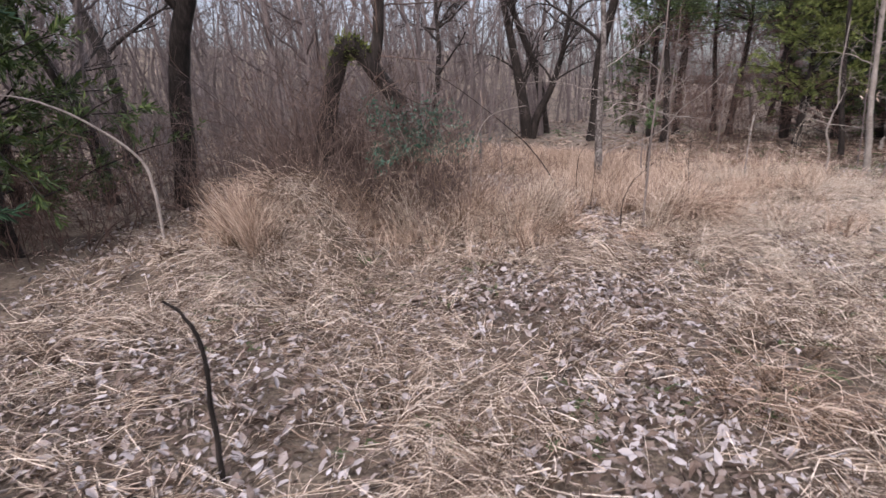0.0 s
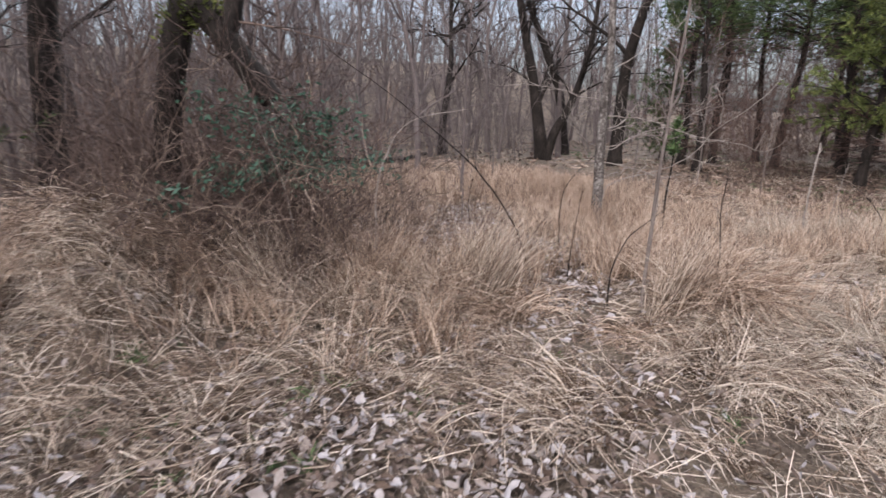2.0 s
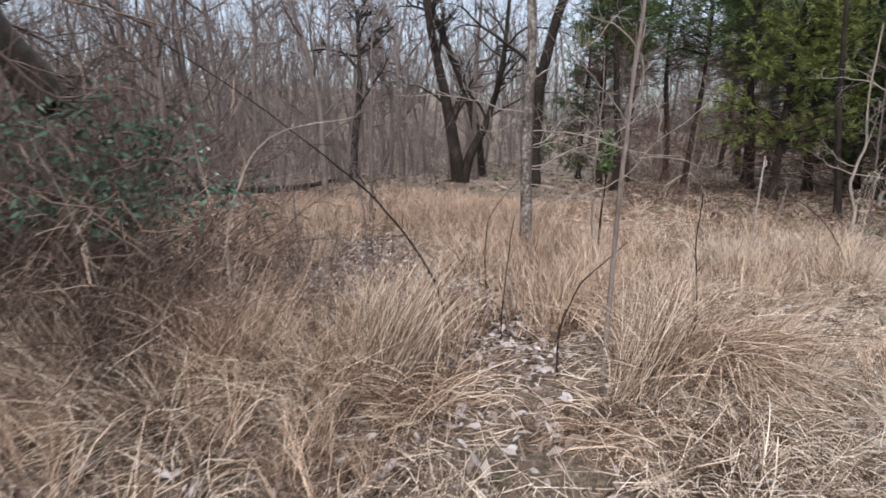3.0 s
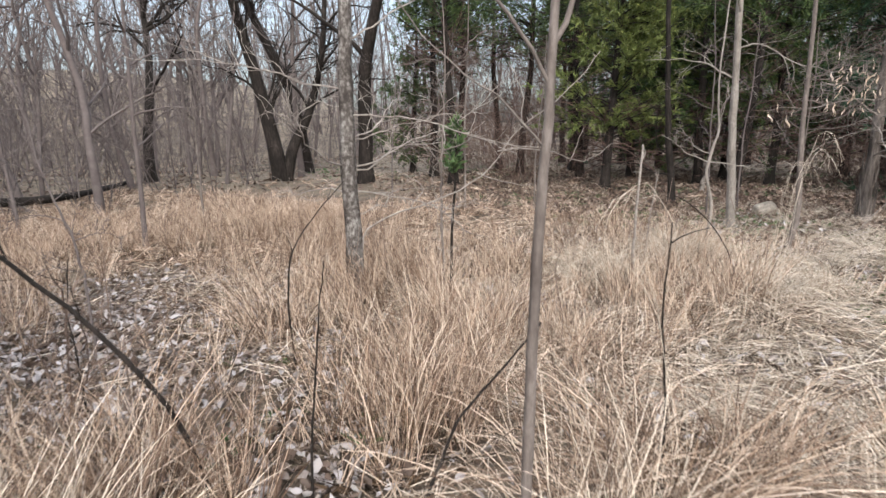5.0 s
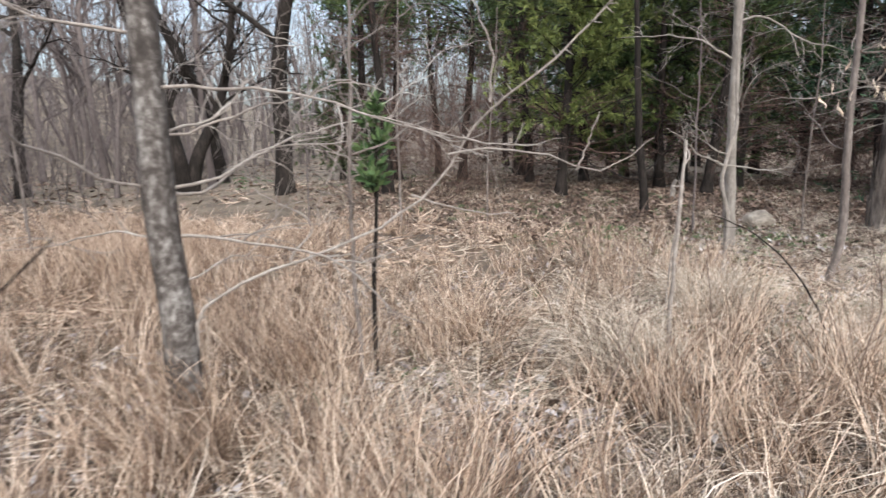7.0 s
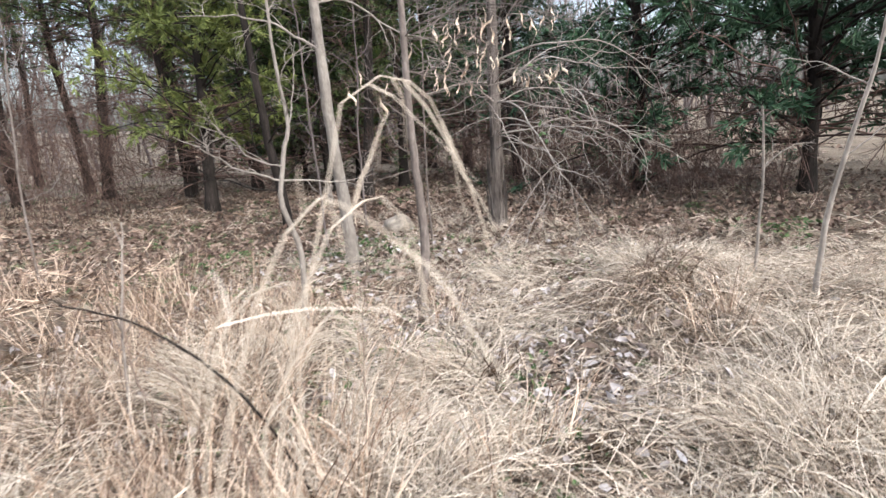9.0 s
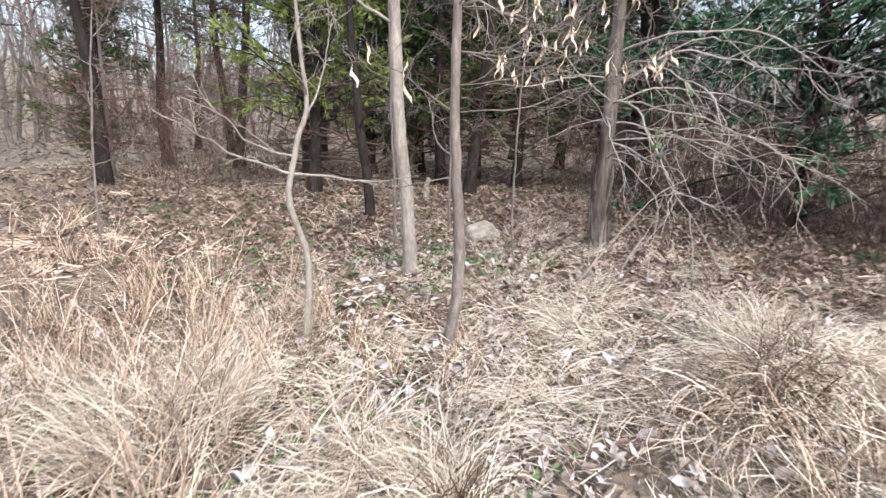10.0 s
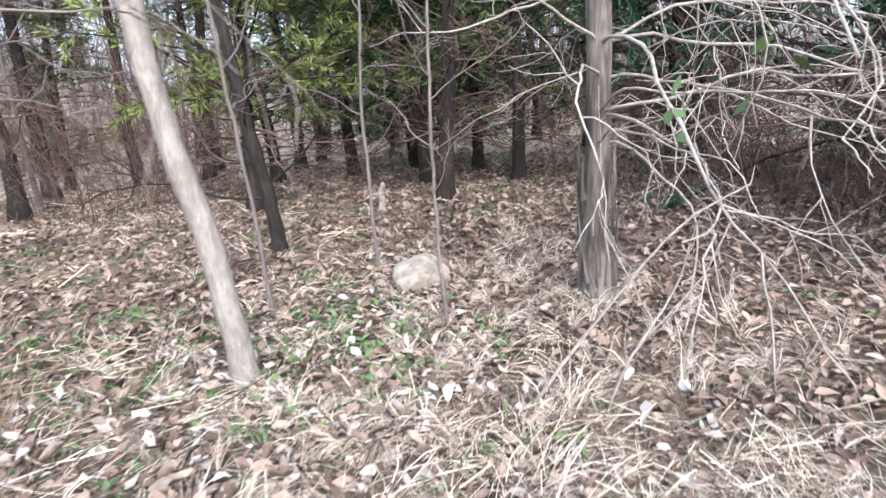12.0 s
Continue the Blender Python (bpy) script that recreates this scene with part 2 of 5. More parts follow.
def litter(buf, at, size, rng, tilt=0.35):
    """Fallen leaves: lobed, folded along the midrib and curled at the tip."""
    k = len(at)
    az = rng.uniform(0, 2 * np.pi, k)
    nrm = unit(np.stack([rng.normal(0, tilt, k), rng.normal(0, tilt, k), np.ones(k)], -1))
    d = unit(np.stack([np.cos(az), np.sin(az), np.zeros(k)], -1) - nrm * (np.cos(az) * nrm[:, 0] + np.sin(az) * nrm[:, 1])[:, None])
    s = np.cross(nrm, d)
    size = size[:, None]
    fold = rng.uniform(0.0, 0.3, (k, 1)) * size
    curl = rng.uniform(-0.1, 0.5, (k, 1)) * size
    w1, w2 = rng.uniform(0.10, 0.26, (k, 1)) * size, rng.uniform(0.14, 0.34, (k, 1)) * size
    b = at - d * size * 0.5
    v = np.stack([b, at - d * size * 0.2 - s * w1 + nrm * fold, at - d * size * 0.18, at - d * size * 0.2 + s * w1 + nrm * fold,
                  at + d * size * 0.18 - s * w2 + nrm * (fold + curl * 0.4), at + d * size * 0.16 + nrm * curl * 0.3,
                  at + d * size * 0.18 + s * w2 + nrm * (fold + curl * 0.4), at + d * size * 0.55 + nrm * curl], 1)
    i = np.arange(k)[:, None] * 8
    q = np.concatenate([i + np.array([[1, 2, 5, 4]]), i + np.array([[2, 3, 6, 5]])])
    t = np.concatenate([i + np.array([[0, 2, 1]]), i + np.array([[0, 3, 2]]), i + np.array([[4, 5, 7]]), i + np.array([[5, 6, 7]])])
    return buf.add(v, q, t)


def root(name, x, y, z, label, category, group=""):
    return_ob = new(name)
    return_ob.empty_display_size = 0.2
    return_ob.location = (x, y, z)
    return tagged(return_ob, label, category, group)


def part(name, buf, material, parent, label="", smooth=True):
    ob = new(name, buf.mesh(name, material, smooth))
    ob.parent = parent
    if name in ("branchwork", "dead_branchwork", "foliage", "crown", "thorns", "moss", "peeling_bark"):
        ob["kind"] = "stuff"
    if label:
        ob["label"] = label
    return ob


def stuff(name, buf, material, label, category, smooth=True):
    return tagged(new(name, buf.mesh(name, material, smooth)), label, category, kind="stuff")


# ---------------------------------------------------------------- the ground
TROD = np.array([(-0.3, -1.5), (0.2, 0.3), (0.55, 1.0), (1.05, 2.3), (1.15, 3.0), (1.4, 4.1), (2.1, 5.9), (2.5, 6.95), (4.0, 7.25), (5.0, 7.2), (6.2, 7.27), (7.4, 7.7), (8.7, 8.3), (9.6, 9.0)])
WAVES = [(rng.uniform(0, 2 * np.pi), rng.uniform(0, 2 * np.pi), rng.uniform(0.5, 1.0)) for _ in range(14)]


def off_trod(x, y):
    """How far a place lies from the trodden line."""
    p = np.stack([x, y], -1)[..., None, :]
    a, b = TROD[:-1], TROD[1:]
    u = (((p - a) * (b - a)).sum(-1) / ((b - a) ** 2).sum(-1)).clip(0, 1)
    return np.linalg.norm(p - a - u[..., None] * (b - a), axis=-1).min(-1)


def bell(x, y, cx, cy, sx, sy, turn=0.0):
    c, s = math.cos(radians(turn)), math.sin(radians(turn))
    u, v = (x - cx) * c + (y - cy) * s, -(x - cx) * s + (y - cy) * c
    return np.exp(-((u / sx) ** 2 + (v / sy) ** 2))


def height(x, y):
    x, y = np.asarray(x, float), np.asarray(y, float)
    h = np.zeros_like(x)
    for k, (az, ph, am) in enumerate(WAVES):
        f = 0.5 + 0.33 * k
        h = h + am * 0.05 / (1 + 0.5 * k) * np.sin(f * (x * math.cos(az) + y * math.sin(az)) + ph)
    h = h * (0.35 + 0.65 * np.clip(off_trod(x, y) - 0.4, 0, 1)) - 0.02
    h = h + 0.86 * bell(x, y, -1.7, 6.5, 1.1, 0.46, 125) + 0.22 * bell(x, y, -2.6, 5.6, 1.2, 0.8, 100)
    h = h + 0.10 * bell(x, y, 3.1, 6.7, 0.5, 0.5) + 0.30 * bell(x, y, 8.95, 7.8, 0.75, 0.35, -8) + 0.08 * bell(x, y, 2.6, 5.6, 0.5, 0.5)
    d = np.hypot(x - 3, y - 8)
    az = np.degrees(np.arctan2(x - 3, y - 8))
    s = np.clip((d - 34) / 60, 0, 1)
    side = 0.25 + 0.75 / (1 + np.exp((az - 12) / 5))
    h = h + 11 * s * s * (3 - 2 * s) * side
    return h


u = np.linspace(-1, 1, 300)
axis = np.sinh(u * 7.0) / np.sinh(7.0) * 1500
gx, gy = np.meshgrid(axis + 4.5, axis + 8.0, indexing="ij")
gz = height(gx, gy)
i = (np.arange(299)[:, None] * 300 + np.arange(299)[None]).ravel()
ground_buf = Buf().add(np.stack([gx, gy, gz], -1), np.stack([i, i + 300, i + 301, i + 1], -1))
tagged(new("ground", ground_buf.mesh("ground", EARTH)), "brown woodland earth under dead leaves and straw", "ground", kind="structure")


def on_ground(xy, lift=0.0):
    return np.column_stack([xy, height(xy[:, 0], xy[:, 1]) + lift])


# ---------------------------------------------------------------- trees
def twig_levels(p, r_at, rng, levels, wig=0.16, lift=0.02):
    """Branches upon the given lines; returns (lines, radii) for each level."""
    out, parents = [], p
    for m, lo, hi, ang, length, r0, n in levels:
        at, d, t = spawn(parents, m, rng, lo, hi, ang, 0.12)
        ln = rng.uniform(0.55, 1.25, len(at)) * length * (1.15 - 0.6 * t)
        q = grow(at, d, ln, n, wig, rng, lift)
        out.append((q, taper(r0 * rng.uniform(0.7, 1.2, len(at)), r0 * 0.3, n, len(at))))
        parents = q
    return out


def bare_tree(seed, tall, r0, lean, low, limbs, bark, label, name="bare_tree", twiggy=1.0):
    g = np.random.default_rng(seed)
    ob = root(name, 0, 0, 0, label, "tree")
    trunk = grow([(0, 0, -0.15)], [lean], tall, 18, 0.085, g, 0.03)
    rad = taper(r0, r0 * 0.12, 18, 1, 0.9)
    rad[:, 0] *= 1.35
    part("trunk", tubes(Buf(), trunk, rad, 9), bark, ob)
    lv = twig_levels(trunk, rad, g, [(limbs, low, 0.97, 0.85, tall * 0.26, r0 * 0.36, 8), (5, 0.25, 0.98, 0.7, tall * 0.11, r0 * 0.14, 6),
                                     (int(5 * twiggy), 0.2, 1.0, 0.6, tall * 0.055, r0 * 0.07, 4)])
    b = Buf()
    for (q, r), s in zip(lv[:2], (5, 3)):
        tubes(b, q, np.maximum(r, 0.005), s)
    ribbons(b, lv[2][0], np.maximum(lv[2][1], 0.005), g)
    part("crown", b, bark, ob)
    return ob


def cedar(seed, tall, r0, skirt, spread, label, dense=1.0, leaves=32, name="cedar_tree", green=None):
    """A red cedar: tapered trunk, dead limbs below the skirt, leafy limbs above it."""
    g = np.random.default_rng(seed)
    ob = root(name, 0, 0, 0, label, "tree")
    trunk = grow([(0, 0, -0.15)], [(g.normal(0, 0.04), g.normal(0, 0.04), 1)], tall, 16, 0.03, g, 0.03)
    rad = taper(r0, 0.012, 16, 1, 0.9)
    rad[:, 0] *= 1.5
    part("trunk", tubes(Buf(), trunk, rad, 10), DARK_BARK, ob)
    # dead limbs
    if skirt > 0.6:
        at, d, t = spawn(trunk, 56 if skirt > 2 else 36, g, 0.08, min(skirt / tall + 0.1, 0.9), 1.35)
        dead = grow(at, d, g.uniform(0.5, 1.5, len(at)) * spread * 0.7, 7, 0.14, g, -0.02)
        b = tubes(Buf(), dead, taper(0.014, 0.004, 7, len(at)), 4)
        (q, r), (q2, r2) = twig_levels(dead, None, g, [(6, 0.2, 1.0, 0.8, 0.45, 0.006, 4), (3, 0.2, 1.0, 0.7, 0.24, 0.003, 3)])
        tubes(b, q, r, 3)
        ribbons(b, q2, np.maximum(r2, 0.003), g)
        part("dead_branchwork", b, RED_TWIG, ob, "bare reddish-brown dead lower limbs")
    # live limbs
    m = int(84 * dense)
    at, d, t = spawn(trunk, m, g, skirt / tall, 0.98, 1.2)
    reach = spread * (1.05 - ((t - skirt / tall) / (1 - skirt / tall)).clip(0, 1) * 0.9) * g.uniform(0.65, 1.15, m)
    limb = grow(at, d, reach, 7, 0.12, g, -0.06)
    b = tubes(Buf(), limb, taper(0.02, 0.005, 7, m), 4)
    part("branchwork", b, DARK_BARK, ob)
    at2, d2, _ = spawn(limb, 12, g, 0.10, 1.0, 0.8)
    spray = grow(at2, d2, g.uniform(0.15, 0.5, len(at2)), 5, 0.2, g, 0.0)
    at3, d3, _ = spawn(spray, int(leaves * 0.75), g, 0.05, 1.0, 0.6)
    leaf = leaf_blades(Buf(), at3, d3, g.uniform(0.08, 0.17, len(at3)), g.uniform(0.007, 0.016, len(at3)), g)
    part("foliage", leaf, green or CEDAR, ob, "dense green scale foliage")
    return ob


def put(ob, x, y, turn, s=1.0, z=None, label=""):
    """A copy of a thing, standing on the ground."""
    h = float(height(x, y)) if z is None else z
    c = copy_thing(ob, pose(x, y, h, 0, 0, turn) @ Matrix.Scale(s, 4))
    if label:
        c["label"] = label
    return c


def settle(ob, x, y, turn=0.0, s=1.0):
    """Moves the first one of a kind to its place."""
    ob.matrix_basis = pose(x, y, float(height(x, y)), 0, 0, turn) @ Matrix.Scale(s, 4)
    return ob


g0 = np.random.default_rng(21)
# dark forked trees across the meadow
fork = root("forked_tree", 4.58, 24.06, float(height(4.58, 24.06)), "dark forked tree standing at the far edge of the meadow", "tree")
g = np.random.default_rng(3)
s1 = curve([(0, 0, -0.2), (-0.12, 0, 1.0), (-0.5, 0.1, 3.2), (-1.1, 0.1, 6.0), (-1.5, 0.2, 9.5)], 18)[None]
s2 = curve([(0.12, 0, -0.2), (0.42, 0, 1.0), (1.1, 0.1, 2.3), (1.7, 0.2, 4.5), (2.0, 0.3, 8.0)], 18)[None]
part("trunk", tubes(Buf(), s1, taper(0.30, 0.07, 18), 10), DARK_BARK, fork)
part("trunk", tubes(Buf(), s2, taper(0.22, 0.05, 18), 10), DARK_BARK, fork)
b = Buf()
for (q, r), s in zip(twig_levels(np.concatenate([s1, s2]), None, g, [(10, 0.3, 0.98, 0.8, 2.6, 0.05, 8), (6, 0.2, 1, 0.7, 1.1, 0.02, 6), (5, 0.2, 1, 0.6, 0.6, 0.009, 4)]), (5, 4, 3)):
    tubes(b, q, r, s)
part("crown", b, DARK_BARK, fork)

oak = settle(bare_tree(31, 12.0, 0.24, (0.02, 0, 1), 0.3, 16, DARK_BARK, "tall bare tree with dark rough bark", twiggy=1.2), 6.13, 27.7, 40)
put(oak, 6.6, 21.2, 150, 0.95)
put(oak, -4.5, 9.9, 210, 0.9, label="big dark bare tree beside the cedar")
put(oak, -6.6, 11.2, 80, 0.6)
put(oak, 0.6, 27.0, 300, 0.8)
put(oak, -9.0, 17.0, 20, 0.9)

slim = [settle(bare_tree(41, 8.5, 0.085, (0.05, 0.02, 1), 0.16, 15, WOODS_BARK, "slender bare tree with grey-brown bark in the woods"), -7.5, 13.0, 10),
        settle(bare_tree(42, 10.0, 0.11, (-0.06, 0.05, 1), 0.2, 16, WOODS_BARK, "slender bare tree with grey-brown bark in the woods"), -3.5, 19.5, 10),
        settle(bare_tree(43, 7.0, 0.06, (0.12, -0.05, 1), 0.12, 14, WOODS_BARK, "thin bare young tree with many fine twigs"), -1.5, 21.5, 10),
        settle(bare_tree(44, 9.0, 0.10, (-0.1, -0.08, 1), 0.14, 16, WOODS_BARK, "slender leaning bare tree with grey-brown bark"), 2.2, 29.0, 10)]
spots = []
for tries in range(4000):
    x, y = g0.uniform(-30, 14), g0.uniform(9, 52)
    if len(spots) > 92:
        break
    edge = 9 if x < -6 else 15.5 + (x + 2) * 0.9 if x < 4 else 25.5
    if y < edge or (x > 8 and y < 36) or any((x - a) ** 2 + (y - c) ** 2 < (1.2 if y < 30 else 2.6) for a, c in spots):
        continue
    spots.append((x, y))
for k, (x, y) in enumerate(spots):
    put(slim[k % 4], x, y, g0.uniform(0, 360), g0.uniform(0.75, 1.25))
for x, y in ((-7, -8), (-3, -11), (3, -9), (8, -10), (12, -6), (-11, -4), (16, -3), (-10, 2), (0, -16), (9, -17)):
    put(slim[int(abs(x)) % 4], x, y, g0.uniform(0, 360), 1.1)

# cedars: leafy to the ground
skirted = [settle(cedar(51, 7.5, 0.13, 0.55, 2.2, "dark green cedar leafy almost to the ground"), 15.6, 18.2),
           settle(cedar(52, 8.5, 0.085, 0.7, 2.6, "bluish-green cedar with drooping lower limbs", 1.5, 28, green=BLUE_CEDAR), 15.1, 9.4, 30, 1.15)]
for k, x, y, s in ((1, 15.0, 6.9, 1.1), (1, 17.2, 5.0, 1.2), (1, 15.4, 3.6, 1.1), (1, 17.6, 13.4, 1.1), (0, -5.6, 6.8, 1.05), (1, -7.4, 4.6, 1.1), (0, -7.0, 9.2, 0.9),
                   (0, 9.8, 25.5, 1.0), (1, 17.5, 20.5, 1.2), (0, 19.8, 15.5, 1.2)):
    put(skirted[k], x, y, g0.uniform(0, 360), s)
# cedars whose green skirts hang over open leaf litter
raised = [settle(cedar(53, 7.5, 0.12, 1.3, 2.4, "yellow-green cedar with a raised skirt over open leaf litter", 1.2, 32, green=SUNNY_CEDAR), 11.35, 16.3),
          settle(cedar(54, 8.0, 0.13, 1.7, 2.3, "green cedar with dead lower limbs over open leaf litter", 1.2, 30), 14.2, 18.4, 75)]
for k, (x, y, s) in enumerate(((14.3, 16.0, 0.95), (16.0, 16.6, 1.0), (14.9, 14.4, 0.85))):
    put(raised[1 - k % 2], x, y, g0.uniform(0, 360), s)
# cedars with high crowns over bare trunks
high = [settle(cedar(61, 9.0, 0.15, 4.0, 2.3, "old cedar with bare dead lower limbs and a high crown", 0.9, 18), 9.2, 22.1),
        settle(cedar(62, 9.5, 0.14, 4.4, 2.2, "old cedar with a clean dark trunk and a high crown", 0.9, 18), 13.5, 25.2)]
for k, (x, y, s) in enumerate(((8.6, 19.4, 0.9), (12.9, 19.2, 0.9), (11.2, 24.0, 1.0), (12.2, 21.6, 1.0), (14.4, 21.5, 1.0), (19.0, 24.1, 1.0), (16.1, 23.8, 0.95), (17.6, 26.4, 1.0), (20.2, 17.1, 1.0), (16.2, 12.2, 0.8), (21.5, 20.0, 1.0), (24.0, 28.0, 1.1),
                               (23.0, 31.5, 1.0), (28.5, 30.0, 1.1), (26.4, 25.8, 1.0), (20.5, 32.0, 1.1), (29.0, 35.0, 1.1), (14.5, 31.0, 1.0), (24.5, 16.5, 1.1),
                               (28.7, 23.0, 1.1), (32.0, 29.0, 1.1), (13.0, 13.9, 0.75))):
    put(high[k % 2], x, y, g0.uniform(0, 360), s)

# distant woods, joined
wg = np.random.default_rng(77)
n_far = 1250
az = np.radians(wg.uniform(-100, 95, n_far))
dist = 34 + 66 * wg.uniform(0, 1, n_far) ** 1.2
fx, fy = 3 + np.sin(az) * dist, 8 + np.cos(az) * dist
base = on_ground(np.column_stack([fx, fy]), -0.2)
lean = np.column_stack([wg.normal(0, 0.22, n_far), wg.normal(0, 0.22, n_far), np.ones(n_far)])
stems = grow(base, lean, wg.uniform(9, 20, n_far), 7, 0.09, wg, 0.02)
b = tubes(Buf(), stems, taper(wg.uniform(0.03, 0.15, n_far), 0.012, 7, n_far), 4)
(q, r), (q2, r2) = twig_levels(stems, None, wg, [(11, 0.08, 1.0, 0.75, 3.2, 0.03, 4), (4, 0.2, 1.0, 0.7, 1.5, 0.014, 3)])
ribbons(b, q, np.maximum(r, 0.014), wg)
ribbons(b, q2, np.maximum(r2, 0.009), wg)
stuff("distant_woods", b, WOODS_BARK, "distant bare grey-brown winter woods", "woods")

# understorey of the near woods: thin stems and fine twigs
us = []
while len(us) < 1000:
    x, y = wg.uniform(-24, 12), wg.uniform(8, 40)
    edge = 8.5 if x < -5.5 else 13.5 + (x + 2) * 1.6 if x < 4 else 26
    if y > edge and not (x > 8 and y < 34):
        us.append((x, y))
us = on_ground(np.array(us), -0.05)
st = grow(us, np.column_stack([wg.normal(0, 0.2, len(us)), wg.normal(0, 0.2, len(us)), np.ones(len(us))]), wg.uniform(1.5, 4.5, len(us)), 7, 0.09, wg, 0.02)
b = tubes(Buf(), st, taper(wg.uniform(0.008, 0.022, len(us)), 0.004, 7, len(us)), 3)
(q, r), (q2, r2) = twig_levels(st, None, wg, [(9, 0.1, 1.0, 0.7, 0.9, 0.007, 5), (4, 0.2, 1.0, 0.6, 0.4, 0.004, 3)])
ribbons(b, q, np.maximum(r, 0.004), wg)
ribbons(b, q2, np.maximum(r2, 0.003), wg)
stuff("understorey", b, WOODS_BARK, "tangled purple-brown understorey of thin bare stems", "undergrowth")


# ---------------------------------------------------------------- trees and saplings beside the walk
def stem_tree(name, x, y, points, r0, r1, bark, label, limbs=(), seed=1, category="tree", sides=10, group="", wob=0.012, hang=0.0):
    """A trunk through a few points (from its base) and limbs, each with its twigs.
    limbs: (height share, compass way, rise, length, radius, twigs)."""
    g = np.random.default_rng(seed)
    ob = root(name, x, y, float(height(x, y)), label, category, group)
    line = curve(points, 26)
    line[1:] += np.cumsum(g.normal(0, wob, line[1:].shape), 0) * np.array([1, 1, 0.2]) * 0.5
    rad = taper(r0, r1, 26, 1, 0.9) * (1 + g.normal(0, 0.035, (1, 26)))
    rad[:, :2] *= 1.3
    part("trunk", tubes(Buf(), line[None], rad, sides), bark, ob)
    for share, way, rise, length, r, tw in limbs:
        k = min(int(share * 25), 24)
        d = (math.sin(radians(way)), math.cos(radians(way)), rise)
        q = grow([line[k]], [d], length, 16, 0.17, g, hang)
        b = tubes(Buf(), q, taper(r, r * 0.25, 16), 6)
        if tw:
            lv = twig_levels(q, None, g, [(tw, 0.15, 1.0, 0.75, length * 0.4, r * 0.45, 8), (4, 0.15, 1.0, 0.75, length * 0.16, r * 0.25, 5)], 0.2, hang - 0.01)
            for (qq, rr), s in zip(lv, (4, 3)):
                tubes(b, qq, np.maximum(rr, 0.0016), s)
        part("limb", b, PALE_TWIG if bark in (LICHEN_BARK, SHAG_BARK) else bark, ob)
    return ob


# mottled tree in the tall grass
mottled = stem_tree("mottled_tree", 3.05, 9.72, [(0, 0, -0.1), (0.0, 0.0, 0.8), (0.03, 0.06, 1.8), (0.1, 0.15, 2.8), (0.05, 0.3, 4.5), (0.1, 0.4, 6.5)], 0.078, 0.025, LICHEN_BARK,
          "lichen-mottled grey tree standing in tall russet grass",
          [(0.20, 105, 0.15, 0.77, 0.0054, 5), (0.26, 100, 0.15, 1.27, 0.0082, 9), (0.28, 80, 0.1, 1.36, 0.0082, 9), (0.30, 110, 0.05, 1.95, 0.0082, 8), (0.32, 60, 0.3, 1.19, 0.0075, 8),
           (0.31, 270, 0.2, 1.19, 0.0075, 8), (0.27, 290, 0.05, 0.77, 0.0054, 5), (0.36, 115, 0.35, 1.36, 0.0082, 9), (0.38, 30, 0.25, 1.10, 0.0068, 7), (0.42, 280, 0.4, 1.36, 0.0082, 8),
           (0.5, 100, 0.45, 1.36, 0.0082, 8), (0.6, 20, 0.5, 1.27, 0.0075, 7), (0.7, 60, 0.5, 1.27, 0.0075, 7), (0.33, 85, 0.2, 1.02, 0.0068, 7)], 5)
# long thorny branch growing from its foot
g = np.random.default_rng(15)
thorn = root("thorny_branch", 3.12, 9.68, float(height(3.12, 9.68)), "long pale thorny branch arching out of the grass", "branch")
main = curve([(0, 0, -0.05), (-0.03, 0.0, 0.45), (0.12, -0.03, 0.74), (0.62, -0.16, 0.93), (0.95, -0.32, 1.15), (1.15, -0.45, 1.45), (1.42, -0.68, 1.75), (1.6, -0.82, 2.05)], 30)[None]
main += np.cumsum(g.normal(0, 0.007, main.shape), 1) + g.normal(0, 0.006, main.shape)
part("stem", tubes(Buf(), main, taper(0.0095, 0.0035, 30), 6), PALE_TWIG, thorn)
for pts in ([(0.9, -0.28, 1.12), (1.15, -0.33, 1.02), (1.35, -0.4, 1.0)], [(1.05, -0.38, 1.3), (1.45, -0.5, 1.28), (1.65, -0.66, 1.18), (1.82, -0.82, 1.3)],
            [(1.6, -0.6, 1.2), (1.66, -0.62, 1.36), (1.7, -0.66, 1.5)], [(1.2, -0.48, 1.5), (1.2, -0.45, 1.75), (1.1, -0.4, 1.95)], [(0.4, -0.1, 0.86), (0.5, -0.1, 1.05), (0.25, -0.05, 1.2)]):
    q = curve(pts, 14)[None]
    q += np.cumsum(g.normal(0, 0.008, q.shape), 1)
    part("side_shoot", tubes(Buf(), q, taper(0.0055, 0.0022, 14), 5), PALE_TWIG, thorn)
at, d, _ = spawn(main, 60, g, 0.1, 1.0, 1.3)
part("thorns", tubes(Buf(), grow(at, d, 0.045, 3, 0.02, g), taper(0.004, 0.0008, 3, len(at)), 3), PALE_TWIG, thorn)

